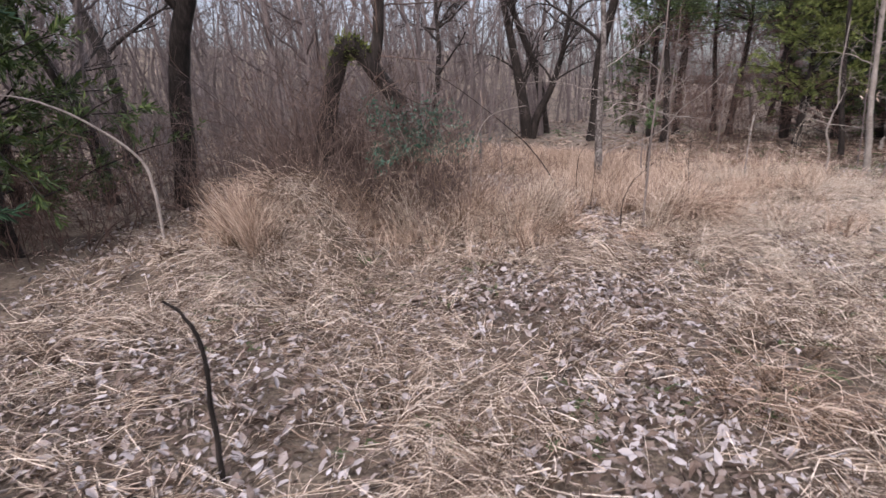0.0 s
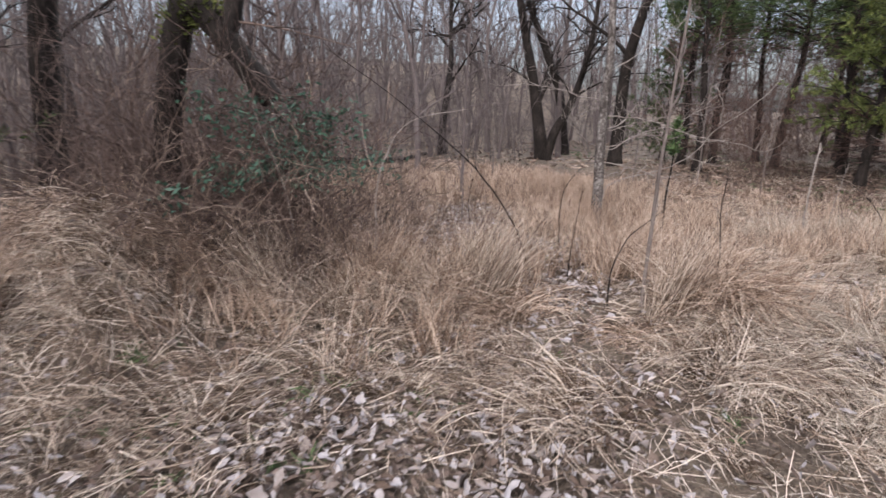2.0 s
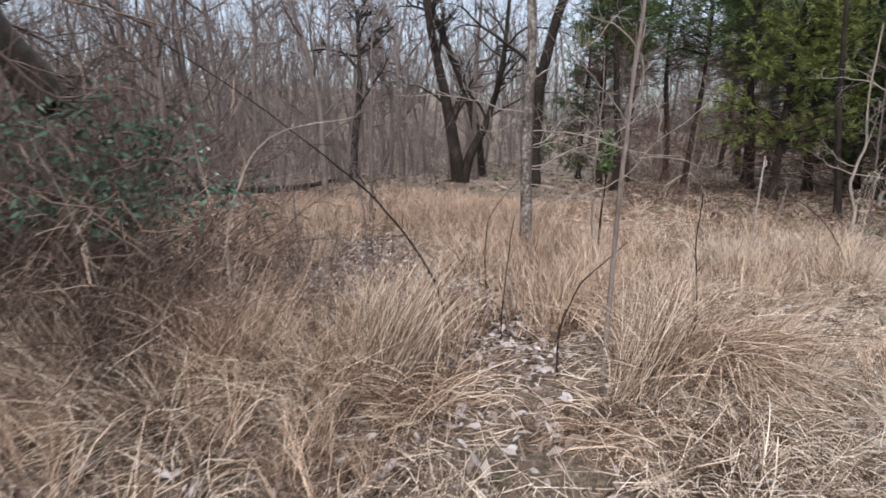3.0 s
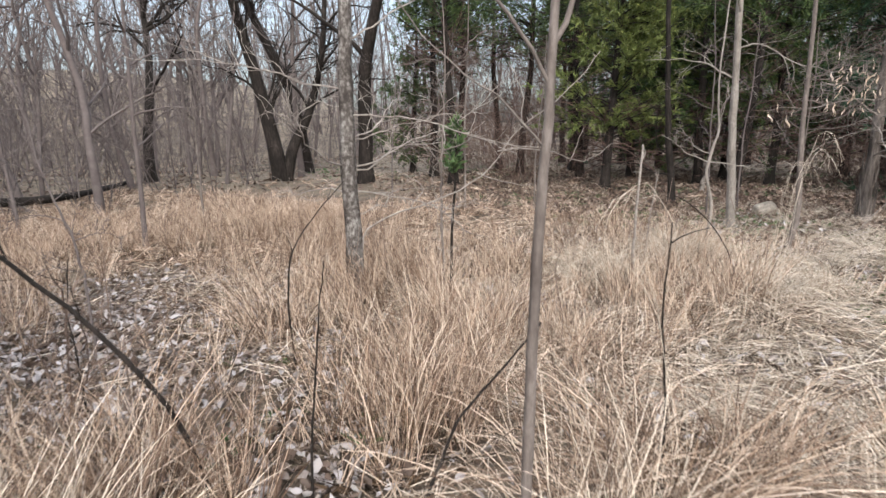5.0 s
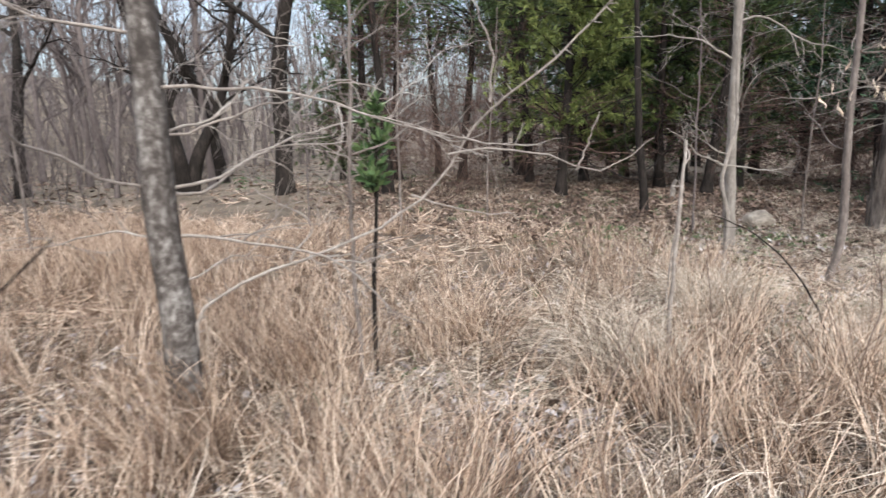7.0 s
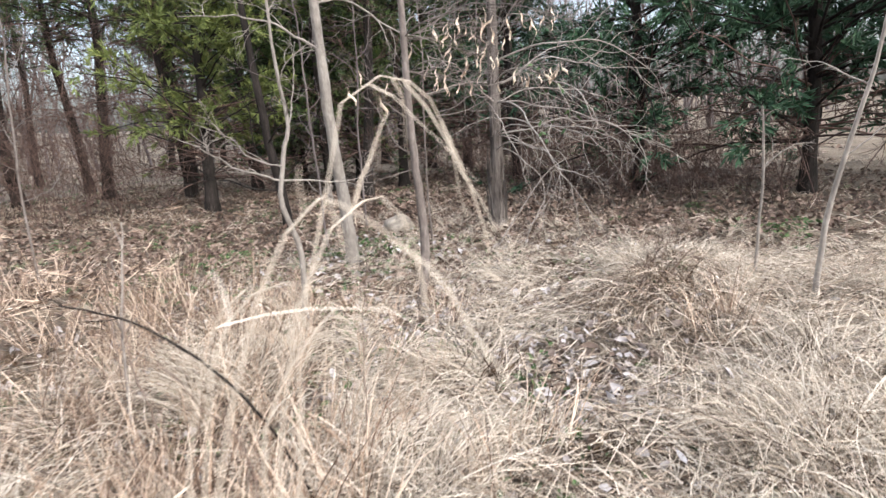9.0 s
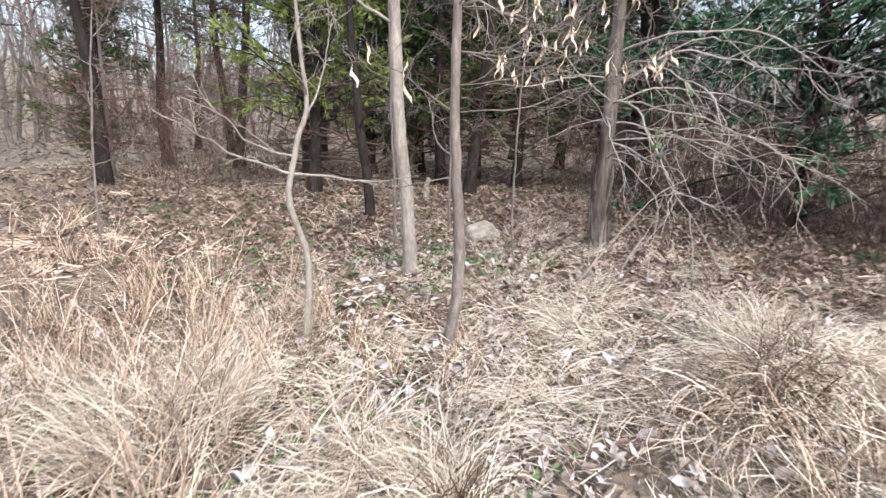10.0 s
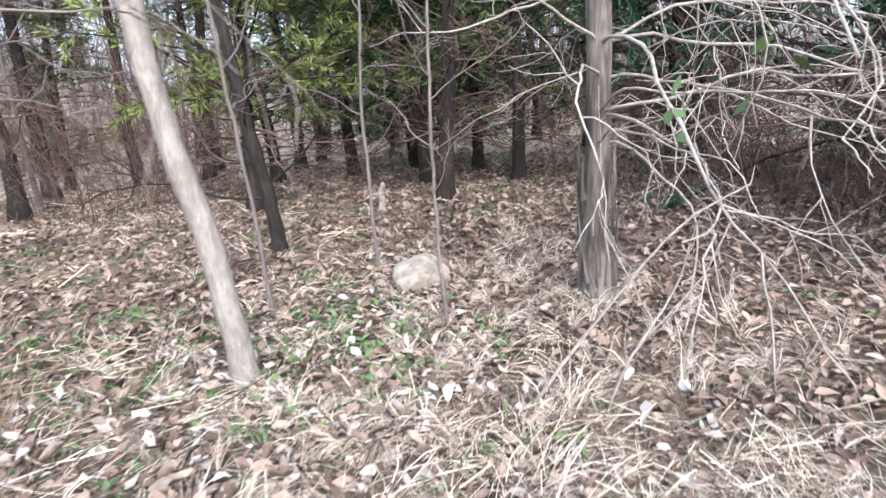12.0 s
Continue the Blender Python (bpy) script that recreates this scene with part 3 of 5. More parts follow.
# small evergreen bush on a thin stem
bush = root("evergreen_bush", 4.08, 10.05, float(height(4.08, 10.05)), "small bush with bright green leaves on a thin stem", "bush")
line = curve([(0, 0, -0.1), (0.02, 0, 0.6), (0.05, -0.02, 1.0), (0.08, 0, 1.5)], 14)[None]
part("stem", tubes(Buf(), line, taper(0.016, 0.007, 14), 6), DARK_BARK, bush)
(q, r), = twig_levels(line, None, g, [(16, 0.6, 1.0, 0.6, 0.3, 0.004, 5)])
part("branchwork", tubes(Buf(), q, r, 4), DARK_BARK, bush)
at, d, _ = spawn(q, 26, g, 0.3, 1.0, 0.9)
part("foliage", leaf_blades(Buf(), at, d, g.uniform(0.05, 0.09, len(at)), 0.012, g), GREEN, bush, "narrow bright green leaves")

# smooth grey sapling close to the walk
stem_tree("grey_sapling", 2.62, 6.49, [(-0.03, -0.02, -0.1), (0.0, 0, 0.6), (0.02, 0.0, 1.2), (0.05, 0.01, 1.6), (0.1, 0.02, 2.2), (0.15, 0.03, 3.4)], 0.0165, 0.007, GREY_BARK,
          "smooth grey forked sapling with a slim straight stem", [(0.5, 305, 2.0, 0.65, 0.0032, 1), (0.58, 290, 3.4, 0.7, 0.005, 0), (0.63, 110, 1.0, 0.9, 0.0075, 2), (0.75, 30, 1.2, 0.6, 0.004, 2)], 8, wob=0.004)
# thin saplings in the meadow
for k, (x, y, tall, r, pts) in enumerate(((1.27, 13.2, 4.5, 0.035, 0.1), (3.92, 9.9, 2.6, 0.014, 0.05), (1.22, 9.3, 1.6, 0.01, -0.1), (2.0, 14.8, 3.4, 0.02, 0.0), (-0.6, 15.6, 4.0, 0.03, -0.2),
                                          (6.5, 14.5, 3.8, 0.022, 0.1), (8.9, 20.0, 4.5, 0.05, 0.05), (0.3, 11.0, 3.0, 0.015, -0.2), (5.4, 15.5, 3.2, 0.014, 0.1), (7.3, 13.4, 3.0, 0.014, 0.15),
                                          (10.9, 12.2, 3.4, 0.016, 0.1), (10.6, 10.9, 3.0, 0.013, 0.1), (9.9, 12.0, 3.6, 0.017, -0.1))):
    stem_tree("sapling", x, y, [(0, 0, -0.1), (pts * 0.3, 0.02, tall * 0.35), (pts, 0.0, tall * 0.7), (pts * 1.5, 0.05, tall)], r, 0.004, GREY_BARK if k % 2 else WOODS_BARK,
              "thin bare sapling with fine twigs in the grass",
              [(0.3 + 0.07 * j, (j * 137 + k * 50) % 360, 0.6, tall * 0.24, r * 0.4, 5) for j in range(8)], 100 + k, group="saplings in the meadow")

# pale slim tree at the edge of the woods
stem_tree("pale_tree", 9.41, 11.16, [(0, 0, -0.1), (-0.03, -0.01, 0.6), (-0.11, -0.03, 1.3), (-0.17, -0.05, 1.9), (-0.22, 0.0, 4.0), (-0.2, 0.0, 6.0)], 0.072, 0.034, PALE_BARK,
          "slim tree with smooth pale tan bark at the wood's edge", [(0.66, 300, 0.6, 1.4, 0.014, 6), (0.7, 100, 0.6, 1.5, 0.014, 6), (0.75, 200, 0.7, 1.4, 0.013, 6), (0.82, 20, 0.8, 1.2, 0.012, 5)], 11)
# slim tree with leaves still hanging
leafy = stem_tree("slim_tree", 8.37, 9.58, [(0, 0, -0.1), (0.06, -0.06, 0.5), (0.05, -0.04, 1.1), (0.03, -0.02, 1.8), (0.05, 0.0, 3.2), (0.0, 0.1, 4.8)], 0.040, 0.015, GREY_BARK,
          "slim grey-brown tree with curled dead leaves still hanging", 
          [(0.54, 150, 0.2, 1.1, 0.004, 7), (0.57, 138, 0.25, 1.2, 0.004, 8), (0.63, 118, 0.15, 1.3, 0.0045, 9), (0.58, 160, 0.3, 1.0, 0.004, 7), (0.62, 105, 0.18, 1.2, 0.0042, 8), (0.60, 145, 0.3, 1.2, 0.0045, 8),
           (0.65, 112, 0.2, 1.4, 0.0045, 9), (0.64, 90, 0.2, 1.3, 0.004, 8), (0.66, 128, 0.25, 1.4, 0.0045, 9), (0.64, 165, 0.4, 1.2, 0.004, 7), (0.67, 135, 0.15, 1.3, 0.0045, 9),
           (0.42, 315, 0.2, 0.7, 0.005, 4), (0.47, 335, 0.3, 0.9, 0.006, 5), (0.52, 300, 0.4, 0.8, 0.005, 5), (0.66, 60, 0.4, 1.4, 0.006, 7), (0.66, 210, 0.4, 1.3, 0.006, 7)], 12)
# one curled leaf, shared
def curled_leaf():
    b = Buf()
    n, m = 9, 7
    u, v = np.meshgrid(np.linspace(0, 1, n), np.linspace(-1, 1, m), indexing="ij")
    w = 0.0105 * np.sin(np.pi * np.clip(u * 0.95 + 0.04, 0, 1)) ** 0.7 * (1 + 0.18 * np.sin(u * 19))
    a = v * 1.15
    x = w * np.sin(a) * 1.3
    y = w * np.cos(a) * 1.1 + 0.018 * np.sin(u * 3.2)
    z = -u * 0.125 - 0.004 * np.cos(a * 3)
    turn = u * 2.2
    x, y = x * np.cos(turn) - y * np.sin(turn) + 0.012 * np.sin(u * 5), x * np.sin(turn) + y * np.cos(turn)
    i = (np.arange(n - 1)[:, None] * m + np.arange(m - 1)[None]).ravel()
    b.add(np.stack([x, y, z], -1), np.stack([i, i + 1, i + m + 1, i + m], -1))
    tubes(b, np.array([[(0, 0.0, 0.03), (0.003, 0.004, 0.01), (0, 0.012, -0.02)]]), np.array([[0.0012, 0.0014, 0.0016]]), 4)
    return b.mesh("dead_leaf", CURL)


leaf_mesh = curled_leaf()
lg = np.random.default_rng(9)
twig_v = np.concatenate([np.array([v.co[:] for v in c.data.vertices]) for c in leafy.children if c.name.startswith("limb")])
twig_v = twig_v[(twig_v[:, 2] > 1.38) & (twig_v[:, 2] < 2.3) & (twig_v[:, 1] < 0.3) & (np.hypot(twig_v[:, 0], twig_v[:, 1]) > 0.25) & (np.hypot(twig_v[:, 0] - 0.29, twig_v[:, 1] + 1.26) > 0.4)]
twig_v = twig_v[twig_v[:, 2] > 1.33 + 0.5 * np.clip(0.6 * (twig_v[:, 0] - 0.29) + 0.8 * (twig_v[:, 1] + 1.26), 0, 0.75)]
for k in range(70):
    x, y, z = twig_v[lg.integers(len(twig_v))]
    ob = new("dead_leaf", leaf_mesh)
    ob.parent = leafy
    ob.matrix_basis = pose(x, y, z - 0.025, lg.normal(0, 16), lg.normal(0, 16), lg.uniform(0, 360)) @ Matrix.Scale(lg.uniform(0.55, 0.95), 4)

# crooked pale sapling with level side branches
stem_tree("crooked_sapling", 7.74, 10.22, [(0, 0, -0.1), (0.04, 0, 0.55), (-0.06, 0.02, 0.92), (0.0, 0, 1.3), (0.06, 0, 1.5), (0.02, 0.02, 2.0), (0.05, 0, 3.0)], 0.024, 0.007, PALE_BARK,
          "crooked pale sapling with level side branches", [(0.40, 300, 0.25, 0.8, 0.010, 4), (0.42, 110, 0.0, 0.85, 0.009, 3), (0.46, 280, 0.5, 0.7, 0.007, 4), (0.6, 60, 0.6, 0.8, 0.007, 4), (0.7, 220, 0.7, 0.8, 0.006, 4)], 13, wob=0.008)
# shaggy cedar with dead pale limbs over the path's end
shag = stem_tree("shaggy_tree", 11.5, 10.42, [(0, 0, -0.1), (0.02, 0.0, 0.5), (0.05, -0.03, 1.2), (0.1, 0.0, 2.4), (0.15, 0.0, 4.5), (0.15, 0.1, 6.5)], 0.1, 0.045, SHAG_BARK,
          "shaggy-barked tree with many dead lichen-grey lower limbs",
          [(0.40, 215, 0.25, 2.0, 0.010, 5), (0.43, 195, 0.3, 2.3, 0.012, 6), (0.46, 235, 0.3, 1.9, 0.010, 5), (0.48, 175, 0.3, 2.4, 0.012, 6), (0.50, 205, 0.35, 2.5, 0.013, 7), (0.44, 160, 0.25, 2.2, 0.011, 6),
           (0.52, 150, 0.35, 2.4, 0.012, 6), (0.41, 185, 0.15, 2.1, 0.011, 5), (0.54, 225, 0.35, 2.4, 0.012, 6), (0.56, 185, 0.35, 2.6, 0.013, 7), (0.38, 165, 0.2, 1.8, 0.010, 5), (0.49, 140, 0.3, 2.2, 0.011, 6),
           (0.36, 205, 0.15, 1.6, 0.009, 4), (0.5, 255, 0.35, 1.7, 0.010, 5), (0.55, 120, 0.4, 2.0, 0.011, 5), (0.5, 60, 0.4, 1.6, 0.010, 4), (0.55, 330, 0.4, 1.6, 0.010, 4), (0.6, 200, 0.4, 2.2, 0.012, 5)], 14, hang=-0.055)
bark_strips = grow(np.column_stack([0.112 * np.cos(np.linspace(0, 6.28, 40)), 0.112 * np.sin(np.linspace(0, 6.28, 40)), lg.uniform(0.0, 0.7, 40)]),
                   np.tile([(0.02, 0, 1)], (40, 1)), lg.uniform(0.2, 0.5, 40), 5, 0.05, lg)
part("peeling_bark", ribbons(Buf(), bark_strips, taper(0.014, 0.006, 5, 40), lg), SHAG_BARK, shag, "loose peeling strips of pale bark")
limb_v = np.concatenate([np.array([v.co[:] for v in c.data.vertices]) for c in shag.children if c.name.startswith("limb")])
limb_v = limb_v[(np.hypot(limb_v[:, 0] + 1.1, limb_v[:, 1] + 1.1) < 0.45) & (limb_v[:, 2] > 1.1)]
if len(limb_v):
    at = limb_v[lg.integers(len(limb_v), size=34)]
    part("foliage", leaf_blades(Buf(), at, lg.normal(size=at.shape) + np.array([0, 0, -0.3]), lg.uniform(0.06, 0.10, len(at)), 0.02, lg), GREEN, shag, "few fresh green leaves among dead limbs")
stem_tree("leaning_tree", 10.53, 13.35, [(0, 0, -0.1), (-0.03, 0.05, 0.7), (-0.12, 0.1, 1.6), (-0.25, 0.1, 3.0), (-0.3, 0.2, 5.5)], 0.075, 0.03, DARK_BARK,
          "dark leaning tree with thin dead limbs in leaf litter", [(0.2, 280, 0.3, 1.5, 0.016, 6), (0.25, 90, 0.3, 1.2, 0.012, 6), (0.32, 320, 0.4, 1.4, 0.013, 6), (0.4, 200, 0.4, 1.2, 0.012, 6), (0.5, 60, 0.5, 1.4, 0.012, 6)], 16)
stem_tree("bark_stump", 12.1, 14.0, [(0, 0, -0.1), (0.01, 0, 0.12), (0.0, 0.02, 0.25), (0.02, 0.02, 0.36)], 0.05, 0.035, PALE_BARK, "small pale broken stump in brown leaves", (), 17, "stump")

# saplings on the right of the brush heap
stem_tree("curved_sapling", 9.25, 6.98, [(0, 0, -0.1), (0.03, -0.02, 0.4), (0.02, -0.06, 0.8), (0.0, -0.16, 1.3), (-0.02, -0.24, 1.9), (0.05, -0.3, 2.8)], 0.022, 0.006, PALE_BARK,
          "curved pale sapling beside the heap of brush", [(0.5, 180, 0.8, 0.6, 0.006, 3), (0.65, 20, 0.8, 0.6, 0.006, 3), (0.8, 120, 0.8, 0.5, 0.005, 3)], 18, wob=0.006)
stem_tree("dead_stalk", 9.5, 7.34, [(0, 0, -0.1), (0.02, 0, 0.5), (0.0, 0.0, 0.9), (0.0, 0.02, 1.3)], 0.012, 0.006, PALE_BARK, "thin dead forked stalk standing in straw",
          [(0.65, 160, 1.0, 0.42, 0.006, 2), (0.95, 200, 0.6, 0.12, 0.005, 0), (0.95, 30, 0.6, 0.1, 0.005, 0)], 19, "stalk", wob=0.004)
stem_tree("dead_stalk", 5.47, 9.08, [(0, 0, -0.1), (-0.02, 0, 0.5), (0.0, 0.0, 0.9), (0.03, 0.02, 1.33)], 0.014, 0.008, PALE_TWIG, "bleached dead stalk with a broken tip in the grass",
          [(0.9, 120, 0.6, 0.12, 0.006, 0), (0.8, 300, 0.4, 0.14, 0.005, 0)], 20, "stalk", wob=0.004)

# ---------------------------------------------------------------- the elbowed trunk and its thicket
elbow = root("elbowed_tree", -1.2, 7.2, float(height(-1.2, 7.2)), "thick bent tree trunk with a broken drooping arm, mossy on top", "tree")
line = curve([(-0.4, 0.15, -0.7), (-0.3, 0.05, 1.0), (-0.08, -0.08, 2.0), (0.14, -0.2, 2.42), (0.3, -0.2, 2.32), (0.48, -0.2, 2.08), (0.78, -0.22, 1.68)], 34)[None]
part("trunk", tubes(Buf(), line, taper(0.125, 0.1, 34) * (1 + 0.06 * np.sin(np.arange(34) * 1.7)), 12), DARK_BARK, elbow)
up = curve([(0.42, -0.2, 2.12), (0.52, -0.18, 2.5), (0.6, -0.15, 3.2), (0.9, -0.1, 4.6), (1.0, 0.0, 6.0)], 18)[None]
part("upright_stem", tubes(Buf(), up, taper(0.085, 0.035, 18), 10), DARK_BARK, elbow)
g = np.random.default_rng(25)
b = Buf()
for (q, r), s in zip(twig_levels(np.concatenate([up, line[:, -18:]]), None, g, [(9, 0.25, 1.0, 0.8, 1.1, 0.014, 8), (6, 0.2, 1, 0.7, 0.5, 0.006, 5)]), (5, 3)):
    tubes(b, q, np.maximum(r, 0.0025), s)
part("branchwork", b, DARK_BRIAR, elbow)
at, d, _ = spawn(line[:, 12:24], 900, g, 0.0, 1.0, 1.4)
part("moss", leaf_blades(Buf(), at + unit(d) * 0.07 + g.normal(0, 0.035, at.shape), d + np.array([0, 0, 0.5]), g.uniform(0.03, 0.08, len(at)), 0.011, g), MOSS, elbow, "yellow-green moss and small leaves on the bend")

# briars and vines
def thicket(name, centre, size, n, tall, material, label, seed, droop=-0.03):
    g = np.random.default_rng(seed)
    xy = np.array(centre) + g.normal(0, 0.5, (n, 2)).clip(-0.85, 0.85) * np.array(size)
    p = on_ground(xy, -0.05)
    c = grow(p, np.column_stack([g.normal(0, 0.24, n), g.normal(0, 0.24, n), np.ones(n)]), g.uniform(0.5, 1.15, n) * tall, 10, 0.13, g, droop)
    b = tubes(Buf(), c, taper(g.uniform(0.003, 0.008, n), 0.002, 10, n), 4)
    (q, r), (q2, r2) = twig_levels(c, None, g, [(8, 0.1, 1.0, 0.8, tall * 0.3, 0.0032, 6), (4, 0.2, 1.0, 0.8, tall * 0.12, 0.002, 4)], 0.2, -0.02)
    ribbons(b, q, np.maximum(r, 0.0026), g)
    ribbons(b, q2, np.maximum(r2, 0.0016), g)
    stuff(name, b, material, label, "undergrowth")
    return q


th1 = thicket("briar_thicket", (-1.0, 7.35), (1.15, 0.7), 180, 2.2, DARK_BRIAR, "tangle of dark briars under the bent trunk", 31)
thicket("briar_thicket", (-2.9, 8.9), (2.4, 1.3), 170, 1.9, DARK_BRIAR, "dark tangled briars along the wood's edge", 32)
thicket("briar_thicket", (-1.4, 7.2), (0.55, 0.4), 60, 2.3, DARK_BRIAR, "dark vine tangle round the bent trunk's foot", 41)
thicket("briar_thicket", (-0.6, 6.95), (1.1, 0.4), 150, 1.7, BRIAR, "tan dead vines hanging before the dark briars", 42, -0.1)
thicket("dead_cedar_brush", (11.0, 21.0), (2.2, 1.4), 70, 4.2, RED_TWIG, "tall reddish-brown brush of dead cedar twigs", 43, 0.0)
thicket("briar_thicket", (0.5, 8.3), (0.8, 0.6), 40, 1.2, BRIAR, "thin dark briars standing in russet grass", 33)
thicket("dead_cedar_brush", (10.4, 18.6), (2.2, 1.6), 70, 2.6, RED_TWIG, "reddish-brown brush of dead cedar twigs", 34, 0.0)
thicket("dead_cedar_brush", (14.9, 9.4), (1.6, 2.6), 190, 1.9, RED_TWIG, "dark brown brush of dead twigs under the cedars", 35, -0.06)
thicket("dead_cedar_brush", (-5.6, 7.4), (1.8, 1.6), 110, 1.9, RED_TWIG, "dark dead twigs under the cedar", 36, -0.05)
thicket("dead_cedar_brush", (16.5, 12.8), (2.2, 1.6), 110, 2.0, RED_TWIG, "brown brush of dead twigs under the trees", 37, -0.04)
g = np.random.default_rng(38)
pick = th1.reshape(-1, 3)
near = pick[(np.abs(pick[:, 0] + 0.1) < 0.7) & (pick[:, 1] < 7.3) & (pick[:, 2] > 1.0) & (pick[:, 2] < 1.75)]
seat = near[g.integers(len(near), size=130)]
at = np.repeat(seat, 14, 0) + g.normal(0, 0.055, (130 * 14, 3))
stuff("honeysuckle_leaves", leaf_blades(Buf(), at, g.normal(size=at.shape) + np.array([0.2, -0.2, 0.1]), g.uniform(0.035, 0.075, len(at)), 0.011, g), VINE, "blue-green evergreen vine leaves in the briars", "vine")


def cane(name, x, y, points, r, material, label, category="stalk", n=26, seed=1, twigs=0):
    """One stem through a few points, given from its foot."""
    g = np.random.default_rng(seed)
    ob = root(name, x, y, float(height(x, y)), label, category)
    q = curve(points, n)[None]
    q[:, 1:] += np.cumsum(g.normal(0, 0.003, q[:, 1:].shape), 1)
    part("stem", tubes(Buf(), q, taper(r, r * 0.35, n) * (1 + g.normal(0, 0.06, (1, n))), 6), material, ob)
    if twigs:
        (w, rr), = twig_levels(q, None, g, [(twigs, 0.3, 1.0, 0.7, 0.22, r * 0.35, 5)])
        for k in range(len(w)):
            part("twig", tubes(Buf(), w[k:k + 1], rr[k:k + 1], 4), material, ob)
    return ob


cane("arched_cane", 1.85, 7.5, [(0, 0, -0.05), (-0.12, 0.02, 0.45), (-0.45, 0.06, 0.95), (-0.78, 0.08, 1.27), (-1.35, 0.04, 1.72), (-1.9, 0.0, 2.1)], 0.011, DARK_BARK, "dark arching cane leaning out of the briars", "branch", seed=2, twigs=5)
cane("pale_cane", 0.45, 6.9, [(0, 0, -0.05), (-0.02, 0, 0.9), (0.08, 0.02, 1.25), (0.28, 0.05, 1.5), (0.75, 0.1, 1.62)], 0.008, PALE_TWIG, "pale arching dead cane above the briars", "branch", seed=3, twigs=6)
cane("pale_cane", -0.2, 6.85, [(0, 0, -0.05), (-0.1, 0, 0.9), (-0.3, 0.0, 1.5), (-0.45, 0.0, 2.0)], 0.006, PALE_TWIG, "thin pale dead cane leaning on the bent trunk", "branch", seed=4, twigs=4)
cane("dark_stalk", -1.27, 2.12, [(0, 0, -0.05), (0.0, 0.0, 0.4), (0.01, 0.0, 0.75), (-0.03, 0, 0.9), (-0.12, -0.01, 0.98)], 0.017, DARK_BARK, "dark crooked broken stick standing in leaf litter", seed=5)
cane("pale_bough", -3.45, 6.5, [(0, 0, -0.1), (-0.02, 0.0, 0.7), (-0.12, -0.03, 1.12), (-0.42, -0.18, 1.46), (-0.75, -0.4, 1.72), (-1.15, -0.65, 1.86), (-2.0, -1.1, 1.8)], 0.022, PALE_TWIG, "pale bare bough arching down to the grass", "branch", seed=6)
cane("dark_stalk", 3.22, 6.6, [(0, 0, -0.05), (0.01, 0, 0.4), (0.0, 0.0, 0.75), (0.03, 0, 1.1)], 0.0065, DARK_BARK, "thin dark dead stalk in a tall tuft", seed=7, twigs=4)
cane("dark_stalk", 2.42, 6.75, [(0, 0, -0.05), (0.0, 0, 0.3), (0.12, 0.0, 0.6), (0.4, 0, 0.85)], 0.008, DARK_BARK, "curved dark dead stalk beside a tall tuft", seed=8)
cane("dark_stalk", 2.18, 7.32, [(0, 0, -0.05), (0.04, 0.1, 0.25), (0.12, 0.25, 0.6), (0.2, 0.4, 0.92)], 0.006, DARK_BARK, "thin dark cane leaning in the meadow", seed=9)
cane("dark_stalk", 2.35, 8.6, [(0, 0, -0.05), (-0.01, 0, 0.45), (0.08, 0.1, 0.8), (0.4, 0.2, 1.15)], 0.007, DARK_BARK, "thin dark cane bending over the grass", seed=10, twigs=2)
cane("dark_stalk", 1.28, 8.45, [(0, 0, -0.05), (0.0, 0, 0.3), (-0.02, 0.02, 0.6), (0.02, 0.02, 0.88)], 0.007, DARK_BARK, "thin dark dead stalk standing in russet grass", seed=21, twigs=4)
cane("dark_stalk", 0.75, 8.35, [(0, 0, -0.05), (-0.15, 0, 0.25), (-0.42, 0.03, 0.5), (-0.8, 0.05, 0.78)], 0.008, DARK_BARK, "dark dead cane leaning over toward the briars", seed=22, twigs=5)
cane("dark_stalk", 0.42, 8.05, [(0, 0, -0.05), (-0.05, 0, 0.35), (-0.2, 0.02, 0.65), (-0.42, 0.02, 0.95)], 0.007, DARK_BARK, "dark dead cane with short twigs beside the briars", seed=23, twigs=5)
cane("dark_stalk", 0.2, 7.5, [(0, 0, -0.05), (0.1, 0, 0.4), (0.3, 0.03, 0.75), (0.35, 0.05, 1.1)], 0.006, DARK_BARK, "thin crooked dark cane rising from the briars", seed=24, twigs=5)


def plume(x, y, points, n, label, seed, loose=0.26):
    """A bundle of bleached stems that arch together, with hanging tassels."""
    g = np.random.default_rng(seed)
    ob = root("arched_plume", x, y, float(height(x, y)), label, "stalk")
    base = curve(points, 18)
    spread = np.linspace(0.02, loose, 18)[None, :, None]
    q = base[None] * g.uniform(0.92, 1.0, (n, 1, 1)) + g.normal(0, 1, (n, 1, 3)) * spread
    q += np.cumsum(g.normal(0, 0.006, q.shape), 1)
    for k in range(n):
        part("stem", tubes(Buf(), q[k:k + 1], taper(0.0016, 0.0007, 18), 4), PALE, ob)
    at, d, _ = spawn(q[:, 8:], 6, g, 0.0, 1.0, 0.7)
    tass = grow(at, d + np.array([0, 0, -0.4]), g.uniform(0.06, 0.22, len(at)), 6, 0.15, g, -0.25)
    part("tassel", ribbons(Buf(), tass, taper(0.0012, 0.0005, 6, len(at)), g), PALE, ob, "fine drooping bleached seed heads")["kind"] = "stuff"
    return ob


